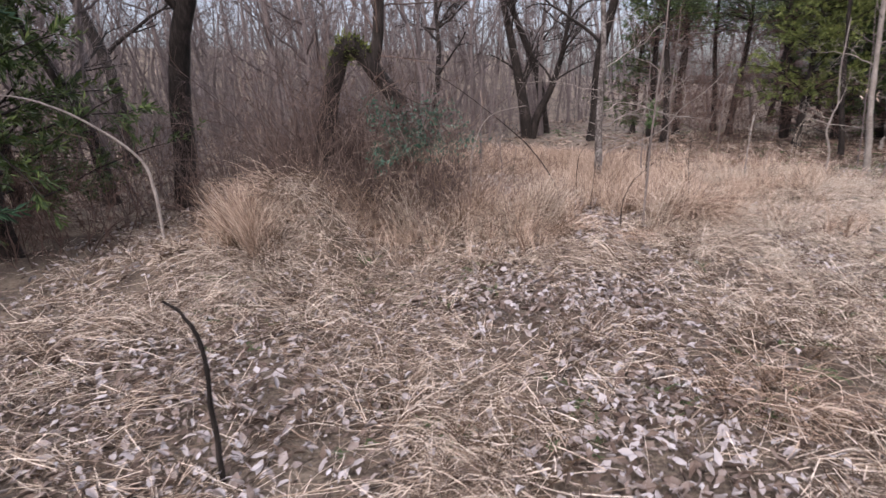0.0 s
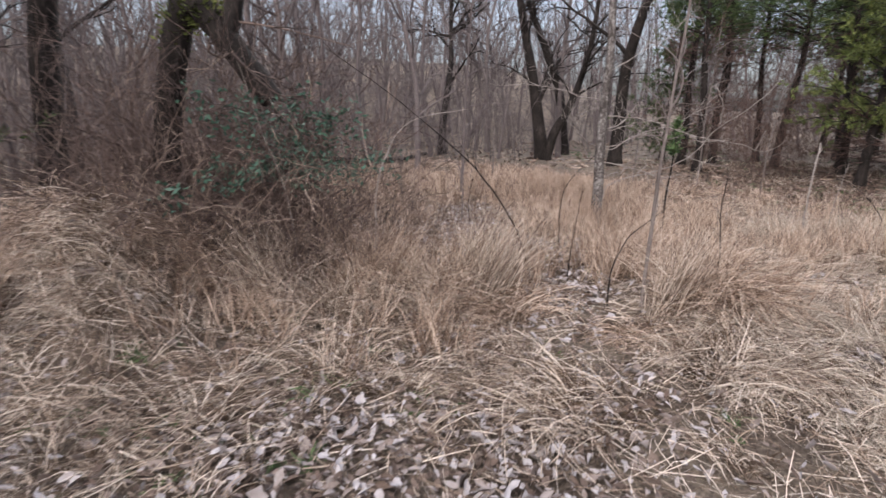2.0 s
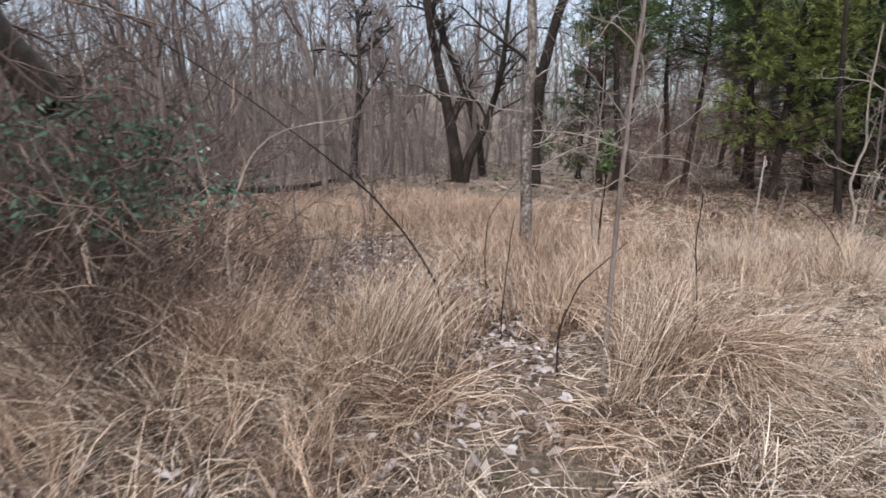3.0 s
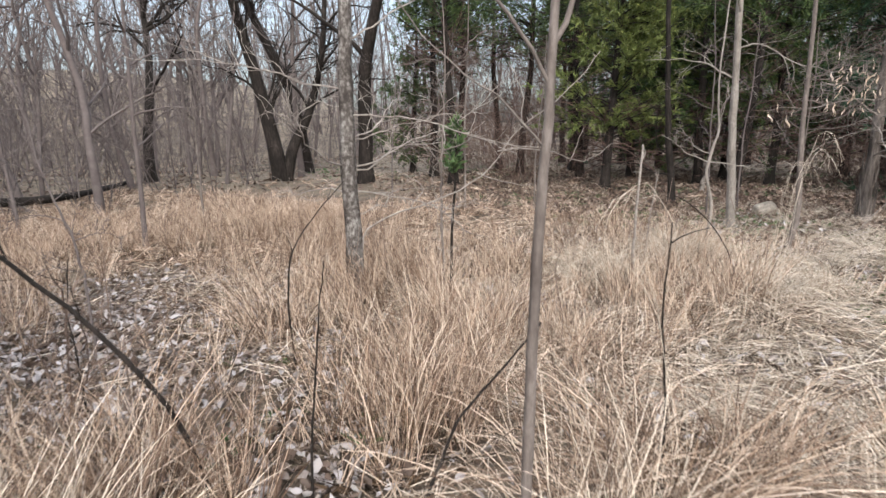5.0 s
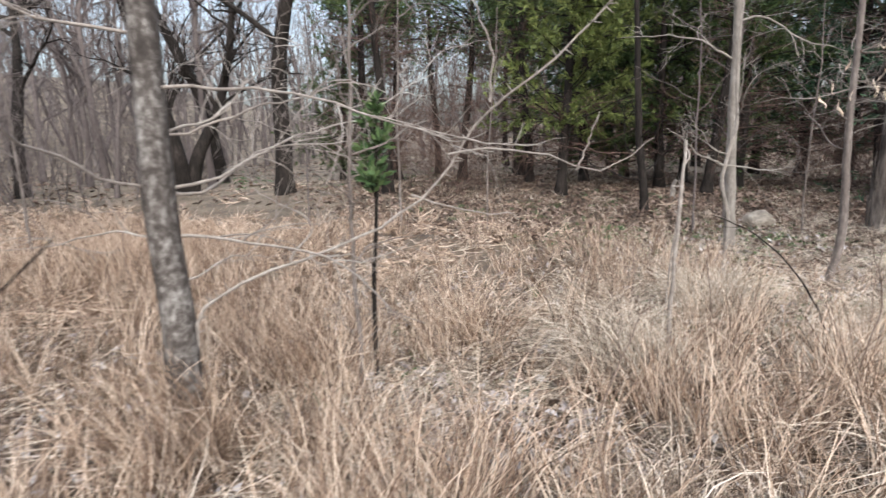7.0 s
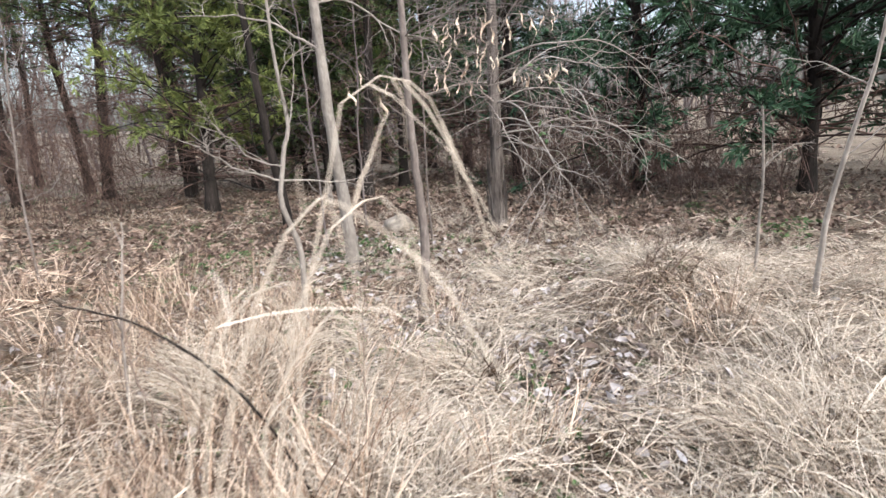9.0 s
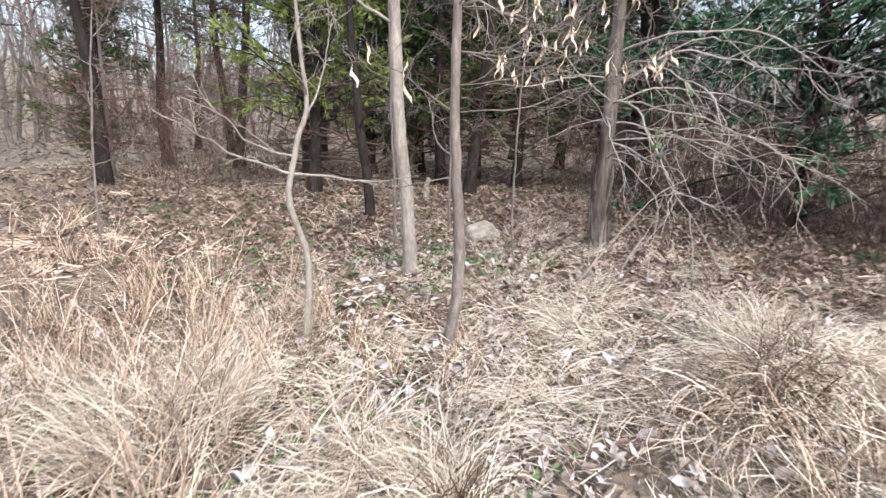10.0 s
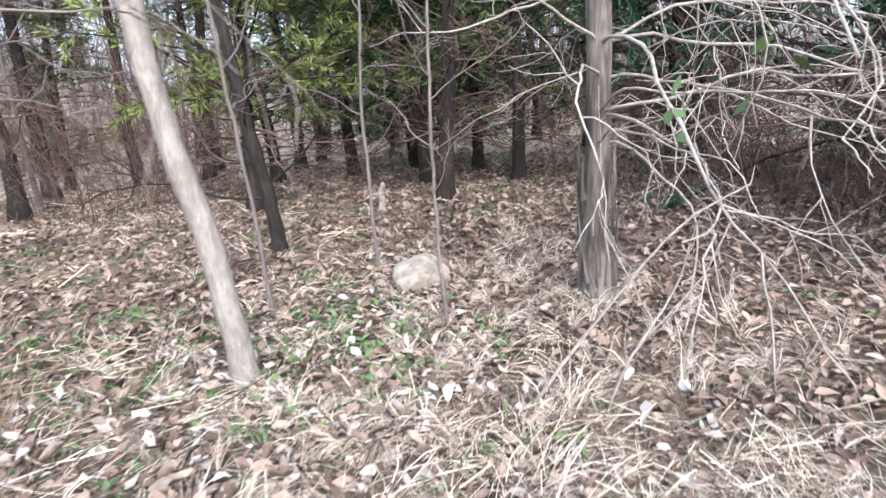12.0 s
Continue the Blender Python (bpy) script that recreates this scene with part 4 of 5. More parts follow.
plume(5.24, 7.62, [(0, 0, -0.05), (0.02, 0.0, 0.5), (0.05, -0.02, 0.88), (0.08, -0.04, 1.18), (0.14, -0.08, 1.34), (0.22, -0.10, 1.32), (0.29, -0.11, 1.17)], 6, "bleached dead weed stems arching together over the grass", 73, 0.05)
plume(3.3, 6.55, [(0, 0, -0.05), (0.0, 0.0, 0.55), (-0.04, 0.02, 0.95), (-0.15, 0.03, 1.06), (-0.28, 0.03, 0.95)], 5, "straw stems arching from the tall tussock", 75)
cane("arched_plume", 6.1, 9.6, [(0, 0, -0.05), (0.05, 0, 0.5), (0.1, 0.0, 0.85), (0.15, 0.0, 1.1)], 0.008, PALE_TWIG, "bleached dead weed stem standing in the grass", seed=12, twigs=8)
cane("dark_twig", 6.2, 8.55, [(0, 0, 0.0), (-0.12, 0.1, 0.42), (-0.3, 0.3, 0.75), (-0.5, 0.5, 0.9)], 0.007, DARK_BARK, "dark bent briar rising from a tuft", seed=13, twigs=3)
cane("fallen_limb", 10.2, 9.85, [(0, 0, 0.02), (0.2, -0.25, 0.45), (0.4, -0.45, 0.8), (0.6, -0.65, 0.98)], 0.009, PALE_TWIG, "pale fallen twig propped over leaf litter", "branch", seed=14, twigs=5)
cane("fallen_limb", 10.45, 9.6, [(0, 0, 0.02), (0.02, -0.1, 0.3), (0.15, -0.2, 0.6), (0.1, -0.3, 0.9)], 0.007, PALE_TWIG, "thin pale fallen twig over leaf litter", "branch", seed=15, twigs=4)
log = cane("fallen_log", -1.0, 20.6, [(-4.0, -1.5, 0.25), (-2, -0.8, 0.3), (0, 0, 0.25), (1.2, 4.0, 0.3)], 0.16, DARK_BARK, "dark fallen log lying along the meadow's edge", "log", seed=16)

# stone in the leaves
def stone(x, y, s, label):
    bm = bmesh.new()
    bmesh.ops.create_icosphere(bm, subdivisions=4, radius=1.0)
    for v in bm.verts:
        n = noise.noise(v.co * 1.3) * 0.28 + noise.noise(v.co * 4.0) * 0.09 + noise.noise(v.co * 11) * 0.03
        v.co *= 1 + n
        v.co = Vector((v.co.x * s, v.co.y * s * 0.75, max(v.co.z, -0.4) * s * 0.62))
    me = bpy.data.meshes.new("stone")
    bm.to_mesh(me)
    bm.free()
    me.materials.append(STONE)
    for f in me.polygons:
        f.use_smooth = True
    ob = new("stone", me)
    ob.matrix_basis = pose(x, y, float(height(x, y)) + 0.06, 0, 0, 35)
    return tagged(ob, label, "stone")


stone(10.98, 11.67, 0.27, "rounded grey stone half sunk in brown leaves")


# ---------------------------------------------------------------- grass, straw and fallen leaves
def blades(buf, xy, tall, spread, n, rng, width=0.0022, droop=0.0, pts=5, out=None, stiff=1.0):
    """Tussocks: n arching blades about each place. tall, spread: one number for each place."""
    k = len(xy)
    tall, spread = np.broadcast_to(tall, (k,)), np.broadcast_to(spread, (k,))
    xy, tall, spread = np.repeat(xy, n, 0), np.repeat(tall, n), np.repeat(spread, n)
    locks = max(n // 9, 1)
    lock = np.repeat(np.arange(k), n) * locks + rng.integers(locks, size=k * n)
    az = rng.uniform(0, 2 * np.pi, k * locks)[lock] + rng.normal(0, 0.16, k * n)
    rad = (rng.uniform(0, 1, k * locks) ** 0.6)[lock] * rng.uniform(0.75, 1.2, k * n)
    way = np.column_stack([np.cos(az), np.sin(az)])
    foot = xy + way * (rad * spread * 0.5)[:, None]
    az = az + rng.normal(0, 0.9, k * locks)[lock] + rng.normal(0, 0.42, k * n)
    way = np.column_stack([np.cos(az), np.sin(az)]) + np.repeat(rng.normal(0, 0.9, (k, 2)), n, 0)
    way = unit(way)
    if out is not None:
        way = unit(way + np.repeat(out, n, 0))
    ln = tall * rng.uniform(0.55, 1.15, k * n)
    a0 = (np.abs(rng.normal(0.15, 0.28, k * n)) + 0.3 * rad) * (0.4 + 0.6 * stiff)
    bend = (0.7 * rng.gamma(1.6, 0.42, k * locks)[lock] + 0.3 * rng.gamma(1.6, 0.42, k * n)) * stiff + droop
    s = np.linspace(0, 1, pts)
    ang = a0[:, None] + bend[:, None] * s[None] ** (1.3 if droop < 0.45 else 0.95) * 1.7
    ang = np.minimum(ang, 2.9)
    step = (ln / (pts - 1))[:, None]
    mid = (ang[:, 1:] + ang[:, :-1]) / 2
    h = np.concatenate([np.zeros((k * n, 1)), np.cumsum(np.sin(mid) * step, 1)], 1)
    z = np.concatenate([np.zeros((k * n, 1)), np.cumsum(np.cos(mid) * step, 1)], 1)
    twist = rng.normal(0, 0.95, k * n)[:, None] * s
    cx, cy = way[:, 0:1] * np.cos(twist) - way[:, 1:2] * np.sin(twist), way[:, 0:1] * np.sin(twist) + way[:, 1:2] * np.cos(twist)
    x, y = foot[:, 0:1] + cx * h, foot[:, 1:2] + cy * h
    floor = height(x, y)
    zz = np.maximum(height(foot[:, 0], foot[:, 1])[:, None] - 0.02 + z, floor + 0.008 + 0.03 * rng.uniform(0, 1, (k * n, 1)) * (s > 0))
    w = np.tile(width * (1 - s) ** 0.6 + 0.0004, (k * n, 1)) * rng.uniform(0.6, 1.5, (k * n, 1))
    return ribbons(buf, np.stack([x, y, zz], -1), w, rng)


def mat_of_straw(buf, xy, length, rng, width=0.0018, grain=None):
    """Flattened straw lying over the ground."""
    k = len(xy)
    wisp = np.arange(k) // 11
    m = wisp[-1] + 1
    xy = xy[wisp * 11] + rng.normal(0, 0.075, (k, 2))
    az = (rng.uniform(0, 2 * np.pi, m) if grain is None else rng.normal(grain, 0.8, m))[wisp] + rng.normal(0, 0.6, k)
    rise = rng.gamma(1.2, 0.022, m)[wisp][:, None]
    ln = length * rng.uniform(0.5, 1.3, k)
    s = np.linspace(-0.5, 0.5, 3)
    bow = rng.normal(0, 0.12, k)[:, None] * (s[None] ** 2 - 0.1)
    x = xy[:, 0:1] + (np.cos(az)[:, None] * s - np.sin(az)[:, None] * bow) * ln[:, None]
    y = xy[:, 1:2] + (np.sin(az)[:, None] * s + np.cos(az)[:, None] * bow) * ln[:, None]
    z = height(x, y) + 0.006 + rise + rng.gamma(1.5, 0.01, (k, 1)) + rng.normal(0, 0.5, (k, 1)) * ln[:, None] * s * 0.6
    z = np.maximum(z, height(x, y) + 0.004)
    return ribbons(buf, np.stack([x, y, z], -1), np.tile(np.full(3, width), (k, 1)) * rng.uniform(0.6, 1.6, (k, 1)), rng)


def scatter(n, x0, x1, y0, y1, weight, rng):
    """n places in a box, thinned by a weight from 0 to 1."""
    out = []
    have = 0
    while have < n:
        p = np.column_stack([rng.uniform(x0, x1, 4 * n), rng.uniform(y0, y1, 4 * n)])
        p = p[rng.uniform(0, 1, len(p)) < weight(p[:, 0], p[:, 1])]
        out.append(p)
        have += len(p)
        if have == 0:
            break
    return np.concatenate(out)[:n]


def patch(x, y, f, seed):
    a = np.random.default_rng(seed).uniform(0, 6.28, 8)
    v = sum(np.sin(f * (0.6 + 0.3 * k) * (x * math.cos(a[k]) + y * math.sin(a[k])) + a[7 - k]) for k in range(4))
    return np.clip(0.5 + v * 0.25, 0, 1)


def border(x, y, x0, x1, y0, y1, soft=2.0):
    """Fades from 1 to 0 towards the sides of a box."""
    e = np.minimum(np.minimum(x - x0, x1 - x), np.minimum(y - y0, y1 - y))
    return np.clip(e / soft, 0, 1)


def woods_floor(x, y):
    """1 under the trees, 0 in the open."""
    east = 1 / (1 + np.exp(-((x - 8.2) * 0.5 + (y - 9.8) * 0.87) * 3.0)) / (1 + np.exp(-(x - 7.4 + (y - 10) * 0.05) * 1.6))
    east = np.maximum(east, 1 / (1 + np.exp(-((x - 11.0) * 0.83 + (y - 7.6) * 0.55) * 2.5)))
    west = 1 / (1 + np.exp((x + 3.4 - (y - 6) * 0.1) * 2.0))
    north = 1 / (1 + np.exp(-(y - 24.5) * 0.8))
    return np.clip(east + west + north, 0, 1)


def leafy_path(x, y):
    """1 where fallen leaves lie bare of grass."""
    t = np.exp(-(off_trod(x, y) / 0.42) ** 2) * (y < 5.5)
    t = t + bell(x, y, 0.4, 4.6, 0.9, 0.6, 30) + bell(x, y, 2.2, 7.4, 0.28, 0.9, -15) + 0.55 * bell(x, y, -1.7, 2.9, 1.2, 1.2) + bell(x, y, 0.9, 9.6, 1.3, 1.9) + bell(x, y, 1.3, 7.9, 0.6, 0.7) * 0.6
    t = t + bell(x, y, 4.35, 9.0, 0.35, 0.9, 20) + bell(x, y, 7.9, 8.9, 0.9, 0.5, 40) + bell(x, y, 7.6, 8.0, 0.4, 0.3) + bell(x, y, 3.8, 5.2, 0.3, 0.6)
    return np.clip(t, 0, 1)


r1 = np.random.default_rng(101)
clear = lambda x, y, w=0.35: 1 / (1 + np.exp(-(off_trod(x, y) - w) * 14))

# standing russet grass of the meadow
def w_broom(x, y):
    core = bell(x, y, 2.6, 11.0, 4.2, 4.8) + bell(x, y, 1.2, 7.2, 1.4, 0.55, 5) * 1.2 + 0.5 * bell(x, y, 3.5, 18, 4.0, 6.0) + 0.5 * bell(x, y, -2.4, 6.6, 0.5, 0.8)
    return np.clip(core * (0.08 + 0.92 * patch(x, y, 1.3, 5) ** 1.5), 0, 1) * (1 - 0.93 * leafy_path(x, y)) * (1 - woods_floor(x, y)) * clear(x, y, 0.55)


p = scatter(1150, -3.5, 9.0, 5.4, 14.5, w_broom, r1)
stuff("russet_grass", blades(Buf(), p, 0.46 * r1.uniform(0.4, 1.4, len(p)), 0.3, 36, r1, 0.0019, -0.05, stiff=0.4), BROOM, "standing dead russet grass in the meadow", "grass")
# short dark blades that paint the shade between the russet stems
stuff("shade_dark_thatch", blades(Buf(), p, 0.22 * r1.uniform(0.5, 1.3, len(p)), 0.32, 16, r1, 0.0026, 0.1, 4), SHADED_THATCH, "old thatch coloured dark for the shade at the foot of the russet grass", "grass")
p = scatter(900, -3.5, 9.5, 14.0, 25.0, w_broom, r1)
stuff("russet_grass", blades(Buf(), p, 0.42 * r1.uniform(0.5, 1.3, len(p)), 0.45, 18, r1, 0.0045, -0.1, 4), BROOM, "far standing dead russet grass across the meadow", "grass")

# drooping straw tussocks
def w_droop(x, y):
    core = 0.85 * (y < 7.2) + 0.55 * (y >= 7.2) * np.exp(-((y - 7.2) / 5) ** 2)
    return np.clip(core * (0.06 + 0.94 * patch(x, y, 2.2, 8) ** 1.7), 0, 1) * (1 - 0.9 * leafy_path(x, y)) * (1 - 0.88 * woods_floor(x, y)) * clear(x, y, 0.45) * (1 - 0.8 * bell(x, y, -1.55, 6.3, 1.1, 0.6, 125)) * border(x, y, -6, 12, -1.5, 12.5)


p = scatter(1400, -6.0, 12.0, -1.5, 12.5, w_droop, r1)
stuff("straw_tussocks", blades(Buf(), p, 0.42 * r1.uniform(0.4, 1.3, len(p)), 0.32, 46, r1, 0.0018, 0.5, 5), STRAW, "drooping tussocks of dry straw", "grass")
# same dark blades, standing in for the hollow shade beneath the straw
stuff("shade_dark_thatch", blades(Buf(), p, 0.2 * r1.uniform(0.5, 1.3, len(p)), 0.36, 20, r1, 0.0026, 0.2, 4), SHADED_THATCH, "old thatch coloured dark for the shade at the foot of the straw", "grass")
p = scatter(420, 2.6, 12.0, 4.0, 11.5, lambda x, y: w_droop(x, y) * np.clip((x - 2.2) / 3, 0.1, 1), r1)
stuff("bleached_tussocks", blades(Buf(), p, 0.38 * r1.uniform(0.4, 1.3, len(p)), 0.28, 46, r1, 0.0016, 0.3, 5), PALE, "pale bleached tussocks of dead grass", "grass")
# sparse wisps under the trees
p = scatter(1300, 7.0, 19.0, 5.0, 26.0, lambda x, y: woods_floor(x, y) * (0.1 + 0.9 * patch(x, y, 1.3, 11) ** 2), r1)
stuff("woodland_grass", blades(Buf(), p, 0.24 * r1.uniform(0.4, 1.3, len(p)), 0.3, 20, r1, 0.002, 0.3, 4), STRAW, "sparse dry grass wisps in the leaf litter", "grass")
p = scatter(500, 6.0, 26.0, 6.0, 34.0, lambda x, y: woods_floor(x, y) * patch(x, y, 0.9, 12) ** 3, r1)
stuff("green_herbs", blades(Buf(), p, 0.12 * r1.uniform(0.5, 1.6, len(p)), 0.35, 34, r1, 0.004, 0.3, 4), GREEN, "low green winter weeds among leaves", "weeds")
p = scatter(260, -3.0, 10.0, 1.5, 11.0, lambda x, y: patch(x, y, 1.9, 13) ** 3 * clear(x, y, 0.3), r1)
stuff("green_herbs", blades(Buf(), p, 0.13 * r1.uniform(0.5, 1.5, len(p)), 0.3, 24, r1, 0.0035, 0.4, 4), GREEN, "low green winter weeds under dry straw", "weeds")

# flattened straw
def w_mat(x, y):
    return border(x, y, -7, 13, -2.5, 13.5) * np.clip((0.95 - 0.68 * leafy_path(x, y)) * (1 - 0.96 * woods_floor(x, y)) * (0.2 + 0.8 * patch(x, y, 2.6, 20) ** 1.5), 0, 1)


p = scatter(92000, -7.0, 13.0, -2.5, 13.5, w_mat, r1)
stuff("flattened_straw", mat_of_straw(Buf(), p, 0.26, r1, 0.0017), STRAW, "flattened mat of dry straw over the ground", "straw")
p = scatter(36000, 2.8, 12.0, 3.6, 10.8, lambda x, y: w_mat(x, y) * border(x, y, 2.8, 12.0, 3.6, 10.8), r1)
stuff("flattened_straw", mat_of_straw(Buf(), p, 0.24, r1, 0.0016, 0.3), PALE, "flattened pale straw over the open ground", "straw")
p = scatter(16000, -8.0, 12.0, 12.0, 25.0, lambda x, y: 1 - 0.97 * woods_floor(x, y), r1)
stuff("flattened_straw", mat_of_straw(Buf(), p, 0.3, r1, 0.004), BROOM, "flattened russet straw across the meadow", "straw")

# fallen leaves
p = scatter(34000, -5.0, 11.0, -0.5, 12.0, lambda x, y: np.clip(0.12 + leafy_path(x, y), 0, 1), r1)
stuff("fallen_leaves", litter(Buf(), on_ground(p, 0.02 + r1.uniform(0, 0.04, len(p))), r1.uniform(0.03, 0.095, len(p)), r1, 0.6), LITTER, "grey and lavender-brown fallen leaves on the path", "leaves")
p = scatter(26000, 6.5, 18.0, 4.5, 22.0, lambda x, y: np.clip(woods_floor(x, y), 0, 1) * np.exp(-np.clip(np.hypot(x - 9.5, y - 11) - 3, 0, 20) / 5), r1)
stuff("fallen_leaves", litter(Buf(), on_ground(p, 0.015 + r1.uniform(0, 0.025, len(p))), r1.uniform(0.04, 0.105, len(p)), r1, 0.5), RUSSET_LITTER, "russet-brown fallen leaves covering the woodland floor", "leaves")
p = scatter(9000, -14.0, 34.0, 6.0, 44.0, lambda x, y: woods_floor(x, y) * (np.hypot(x - 9.5, y - 11) > 7), r1)
stuff("fallen_leaves", litter(Buf(), on_ground(p, 0.02), r1.uniform(0.1, 0.2, len(p)), r1, 0.3), RUSSET_LITTER, "brown fallen leaves further into the woods", "leaves")

# broken leaf crumbs between the leaves
p = scatter(15000, -4.5, 11.0, 0.0, 11.5, lambda x, y: np.clip(0.1 + leafy_path(x, y), 0, 1), r1)
stuff("leaf_crumbs", litter(Buf(), on_ground(p, 0.008 + r1.uniform(0, 0.02, len(p))), r1.uniform(0.012, 0.034, len(p)), r1, 0.8), LITTER, "broken brown crumbs of leaves between the fallen leaves", "leaves")
p = scatter(11000, 7.5, 13.0, 7.5, 13.5, lambda x, y: np.clip(woods_floor(x, y), 0, 1), r1)
stuff("leaf_crumbs", litter(Buf(), on_ground(p, 0.008 + r1.uniform(0, 0.02, len(p))), r1.uniform(0.015, 0.045, len(p)), r1, 0.8), RUSSET_LITTER, "broken russet crumbs of leaves on the woodland floor", "leaves")

# large tussocks that stand out
def tussock(x, y, tall, spread, n, material, label, droop, seed, out=None, width=0.0018):
    g = np.random.default_rng(seed)
    ob = root("grass_tussock", x, y, float(height(x, y)), label, "grass", "large grass tussocks")
    base = np.array([x, y, float(height(x, y))], np.float32)
    way = None if out is None else np.array([out])
    outer = blades(Buf(), np.array([(x, y)]), tall, spread, int(n * 1.3), g, width, droop, 7, way, 0.35 if droop < 0.2 else 0.7 if droop < 0.35 else 1.0)
    # inner blades in a darker colour, for the shade inside the tuft
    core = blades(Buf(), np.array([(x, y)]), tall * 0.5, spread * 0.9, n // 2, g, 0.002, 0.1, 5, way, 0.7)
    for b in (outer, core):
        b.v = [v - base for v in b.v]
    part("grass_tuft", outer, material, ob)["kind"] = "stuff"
    part("shade_dark_thatch", core, SHADED_THATCH, ob, "old blades coloured dark for the shaded heart")["kind"] = "stuff"
    return ob


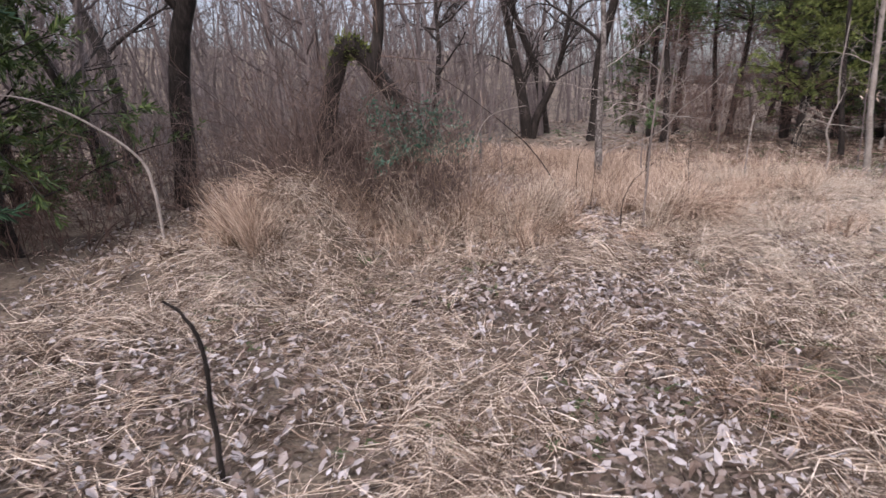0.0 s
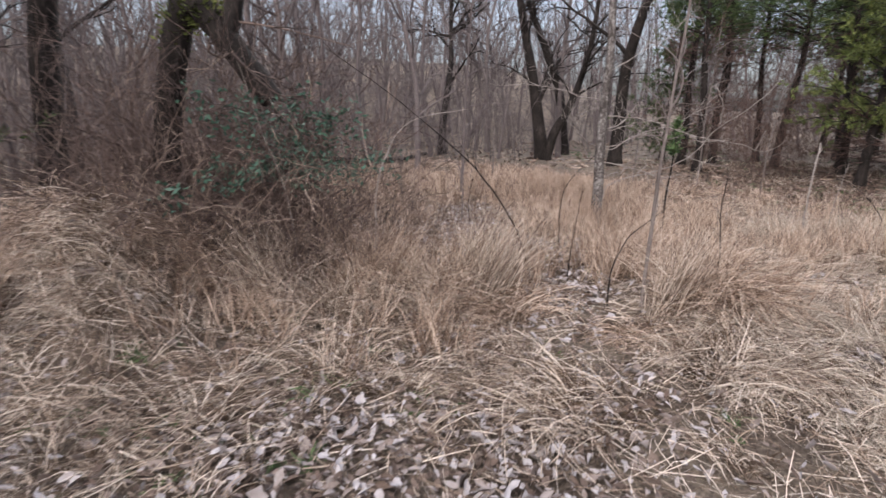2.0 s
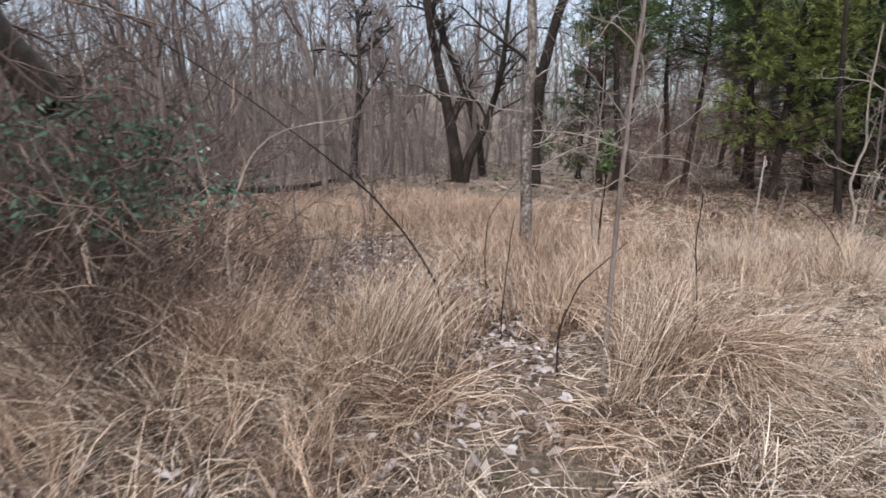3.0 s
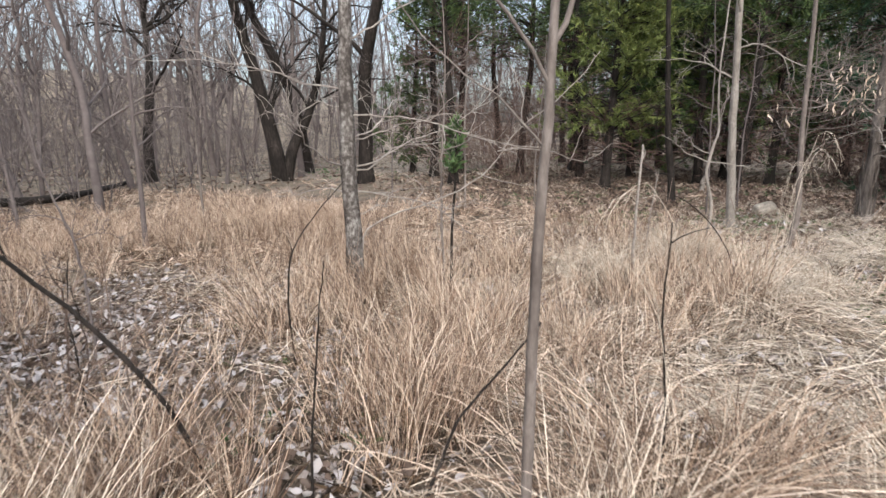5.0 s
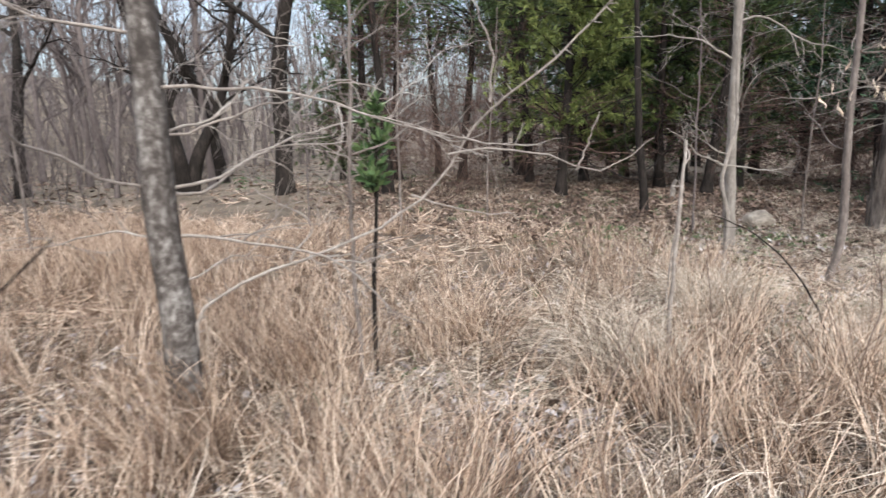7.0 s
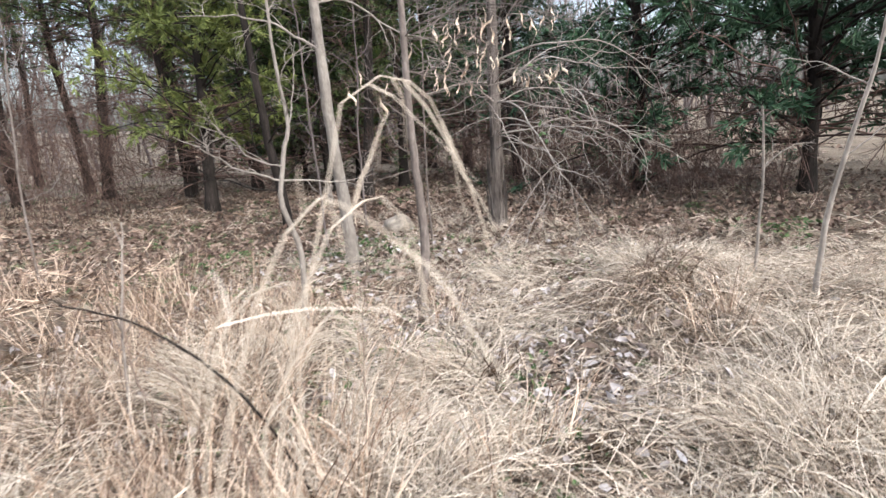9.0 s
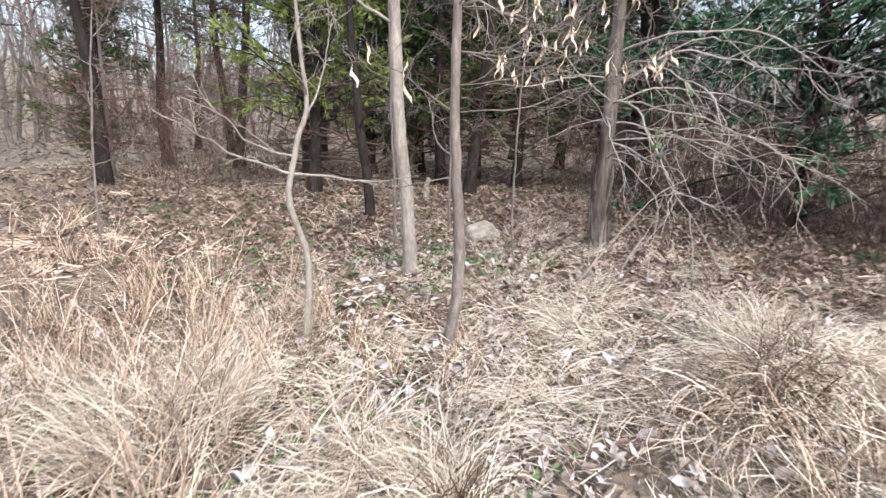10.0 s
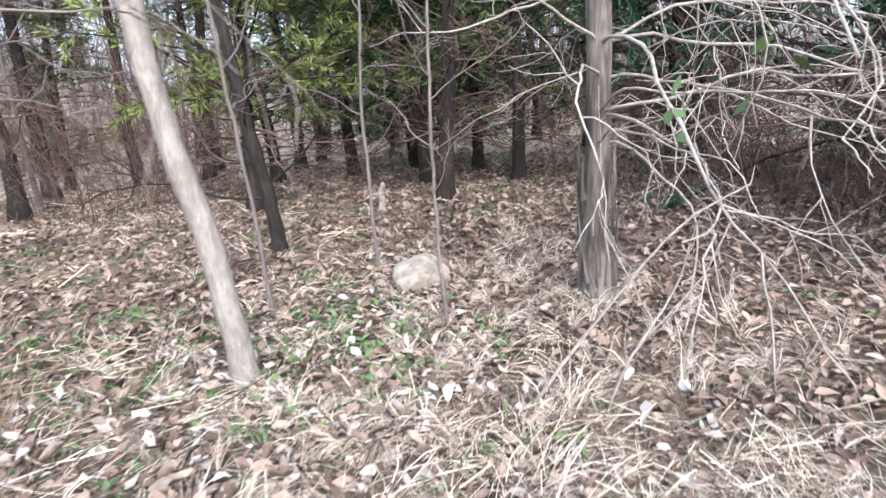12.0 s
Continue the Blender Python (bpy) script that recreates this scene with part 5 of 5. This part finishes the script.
for k, (x, y, tall, spread, n, m, droop, out, label) in enumerate((
        (3.3, 6.52, 0.92, 0.4, 460, BROOM, 0.36, (0.7, -0.5), "tall straw tussock with arching plumes beside dark stalks"),
        (2.74, 6.36, 0.75, 0.35, 260, STRAW, 0.0, None, "tall straw leaning against the grey sapling"),
        (3.25, 6.6, 0.8, 0.9, 380, BROOM, 0.3, None, "broad russet base of the tall tussock"),
        (5.75, 7.9, 0.7, 0.6, 420, STRAW, 0.75, None, "tall bleached tussock with drooping plumes"),
        (6.6, 9.6, 0.6, 0.5, 360, PALE, 0.3, None, "bleached tussock drooping over the meadow"),
        (1.85, 5.05, 0.6, 0.7, 420, STRAW, 0.7, None, "pale drooping straw tussock beside the path"),
        (2.85, 5.45, 0.55, 0.8, 420, STRAW, 0.8, None, "matted straw tussock beside the leaf litter"),
        (3.5, 5.2, 0.5, 0.8, 380, PALE, 0.8, None, "low matted tussock of grey straw"),
        (1.55, 6.5, 0.7, 0.5, 420, BROOM, 0.45, None, "upright russet grass tussock at the briars' edge"),
        (2.45, 6.0, 0.4, 0.5, 300, BROOM, 0.9, None, "low rounded russet tussock beside the path"),
        (0.9, 6.6, 0.7, 0.6, 520, STRAW, 0.3, None, "upright straw tussock at the briars' edge"),
        (0.2, 6.45, 0.65, 0.6, 520, STRAW, 0.4, None, "straw tussock leaning from the briars"),
        (-0.95, 6.75, 0.9, 0.5, 520, BROOM, 0.1, None, "tall dead grass standing in the briars"),
        (-0.35, 6.72, 0.85, 0.5, 520, STRAW, 0.1, None, "tall straw standing in the briars"),
        (0.45, 6.8, 0.85, 0.5, 520, BROOM, 0.1, None, "tall russet grass at the briars' edge"),
        (1.25, 6.75, 0.8, 0.5, 520, STRAW, 0.1, None, "tall straw standing at the briars' edge"),
        (1.5, 7.5, 0.75, 0.6, 320, BROOM, 0.1, None, "upright russet grass behind the briars"),
        (2.75, 7.6, 0.65, 0.5, 300, BROOM, 0.15, None, "upright russet tussock in the meadow"),
        (3.6, 8.6, 0.65, 0.6, 320, BROOM, 0.15, None, "upright russet tussock in the meadow"),
        (2.3, 9.2, 0.6, 0.6, 320, BROOM, 0.15, None, "upright russet tussock near the mottled tree"),
        (3.7, 10.2, 0.65, 0.7, 340, BROOM, 0.15, None, "upright russet tussock near the green bush"),
        (4.9, 10.3, 0.65, 0.7, 340, BROOM, 0.15, None, "upright russet tussock in the meadow"),
        (4.4, 8.2, 0.5, 0.6, 320, STRAW, 0.4, None, "straw tussock in the open grass"),
        (7.3, 7.0, 0.55, 0.6, 340, PALE, 0.3, None, "bleached tussock beside the walked line"),
        (8.2, 7.0, 0.5, 0.7, 340, PALE, 0.5, None, "bleached tussock before the heap"),
        (9.9, 8.2, 0.5, 0.6, 320, PALE, 0.3, None, "upright bleached tussock beside the heap"),
        (1.0, 3.4, 0.5, 0.9, 420, STRAW, 0.9, None, "matted straw tussock with fallen leaves"),
        (1.75, 2.5, 0.5, 0.7, 380, BROOM, 0.8, None, "russet drooping tussock beside the path"),
        (0.1, 2.1, 0.5, 0.9, 420, STRAW, 0.9, None, "drooping straw tussock over leaf litter"),
        (2.7, 3.4, 0.5, 0.9, 400, STRAW, 0.9, None, "broad matted straw tussock"),
        (-1.75, 6.45, 0.5, 1.2, 620, STRAW, 0.95, (0.5, -0.8), "straw draped over the high mound"),
        (-1.3, 5.95, 0.5, 1.2, 620, STRAW, 1.0, (0.5, -0.8), "straw draped down the front of the mound"),
        (-2.35, 6.9, 0.75, 0.9, 480, BROOM, 0.4, (-0.6, -0.5), "russet grass on the shoulder of the mound"),
        (-1.0, 6.6, 0.6, 0.8, 460, BROOM, 0.7, (0.8, -0.4), "russet straw falling from the mound"),
        (-2.0, 5.6, 0.8, 0.3, 380, BROOM, 0.1, None, "tall russet grass standing beside the mound"),
        (-2.3, 5.85, 0.85, 0.3, 380, BROOM, 0.1, None, "tall russet grass standing behind the mound's foot"),
        (-2.0, 5.4, 0.6, 0.9, 460, STRAW, 0.9, (-0.3, -0.9), "straw hanging down the foot of the mound"),
        (6.45, 8.25, 0.45, 0.45, 380, PALE, 0.35, None, "big bleached tussock fanning over the ground"),
        (7.35, 8.55, 0.62, 0.4, 420, PALE, 0.5, None, "bleached tussock in front of the slim tree"),
        (5.9, 9.9, 0.6, 0.7, 380, STRAW, 0.5, None, "straw tussock in the open grass"),
        (6.9, 9.7, 0.5, 0.5, 360, PALE, 0.3, None, "bleached tussock standing in the open grass"),
        (8.75, 7.95, 0.5, 1.0, 520, STRAW, 1.0, None, "straw heaped over old brush"),
        (9.25, 7.75, 0.5, 0.9, 480, PALE, 1.0, None, "bleached straw heaped over old brush"),
        (8.3, 8.7, 0.45, 0.6, 360, PALE, 0.6, None, "bleached tussock at the slim tree's foot"),
        (9.3, 9.0, 0.5, 0.7, 360, PALE, 0.6, None, "bleached tussock on the woodland edge"),
        (9.3, 10.95, 0.28, 0.5, 260, PALE, 1.0, None, "ring of pale straw round the tree's foot"),
        (9.55, 10.3, 0.3, 0.6, 260, PALE, 1.0, None, "low pale straw cushion on leaf litter"),
        (5.3, 9.2, 0.6, 0.6, 380, PALE, 0.3, None, "bleached tussock round the dead stalk"),
        (4.2, 7.9, 0.6, 0.7, 380, STRAW, 0.5, None, "straw tussock in the open grass"),
        (3.05, 9.6, 0.6, 0.5, 380, BROOM, 0.1, None, "russet grass round the mottled tree's foot"))):
    tussock(x, y, tall, spread, n, m, label, droop, 300 + k, out)
# dark hollow brush in the heap
thicket("brush_heap", (8.75, 7.9), (0.4, 0.2), 14, 0.42, BRIAR, "dark dead twigs showing in the straw heap", 39, -0.2)

p = scatter(260, 6.2, 12.5, 6.8, 13.0, lambda x, y: patch(x, y, 1.7, 31) ** 2.2, r1)
p = np.repeat(p, 9, 0) + r1.normal(0, 0.07, (260 * 9, 2))
stuff("green_herbs", litter(Buf(), on_ground(p, 0.04), r1.uniform(0.03, 0.075, len(p)), r1, 0.6), GREEN, "patches of broad green weeds among the leaves", "weeds")
p = scatter(620, 7.0, 12.5, 7.2, 12.5, lambda x, y: (0.15 + 0.85 * patch(x, y, 2.4, 41)) * clear(x, y, 0.25), r1)
stuff("woodland_grass", blades(Buf(), p, 0.22 * r1.uniform(0.4, 1.3, len(p)), 0.2, 20, r1, 0.0014, 0.1, 4), PALE, "thin pale grass wisps at the wood's edge", "grass")

# fallen twigs
tg = np.random.default_rng(55)
p = scatter(170, -4.0, 12.0, 0.5, 13.0, lambda x, y: clear(x, y, 0.3), tg)
az = tg.uniform(0, 2 * np.pi, len(p))
q = grow(on_ground(p, 0.03), np.column_stack([np.cos(az), np.sin(az), tg.uniform(0.0, 0.55, len(p))]), tg.uniform(0.25, 0.9, len(p)), 8, 0.12, tg, -0.01)
q[..., 2] = np.maximum(q[..., 2], height(q[..., 0], q[..., 1]) + 0.012)
b = tubes(Buf(), q, taper(tg.uniform(0.003, 0.007, len(p)), 0.0015, 8, len(p)), 5)
(w, rr), = twig_levels(q, None, tg, [(3, 0.2, 0.9, 0.7, 0.18, 0.002, 4)])
tubes(b, w, rr, 3)
stuff("fallen_twigs", b, BRIAR, "thin dark fallen twigs lying in the straw", "twigs")

# thin weed stalks standing in the meadow
kg = np.random.default_rng(91)
kinds = [cane("weed_stalk", 1.0 + 0.35 * j, 7.9 + 0.2 * j, [(0, 0, -0.05), (0.02, 0.01, 0.3), (-0.02, 0.03, 0.62), (0.05 + 0.05 * j, 0.04, 0.95)], 0.0045, BRIAR, "thin brown dead weed stalk in the grass", seed=60 + j, twigs=5) for j in range(3)]
for ob in kinds:
    ob["group"] = "weed stalks in the meadow"
for k, (x, y) in enumerate(scatter(46, -0.8, 7.0, 6.7, 13.0, lambda x, y: clear(x, y, 0.75) ** 2 * (1 - woods_floor(x, y)) * (0.3 + 0.7 * patch(x, y, 1.6, 92)), kg)):
    put(kinds[k % 3], x, y, kg.uniform(0, 360), kg.uniform(0.55, 1.15))
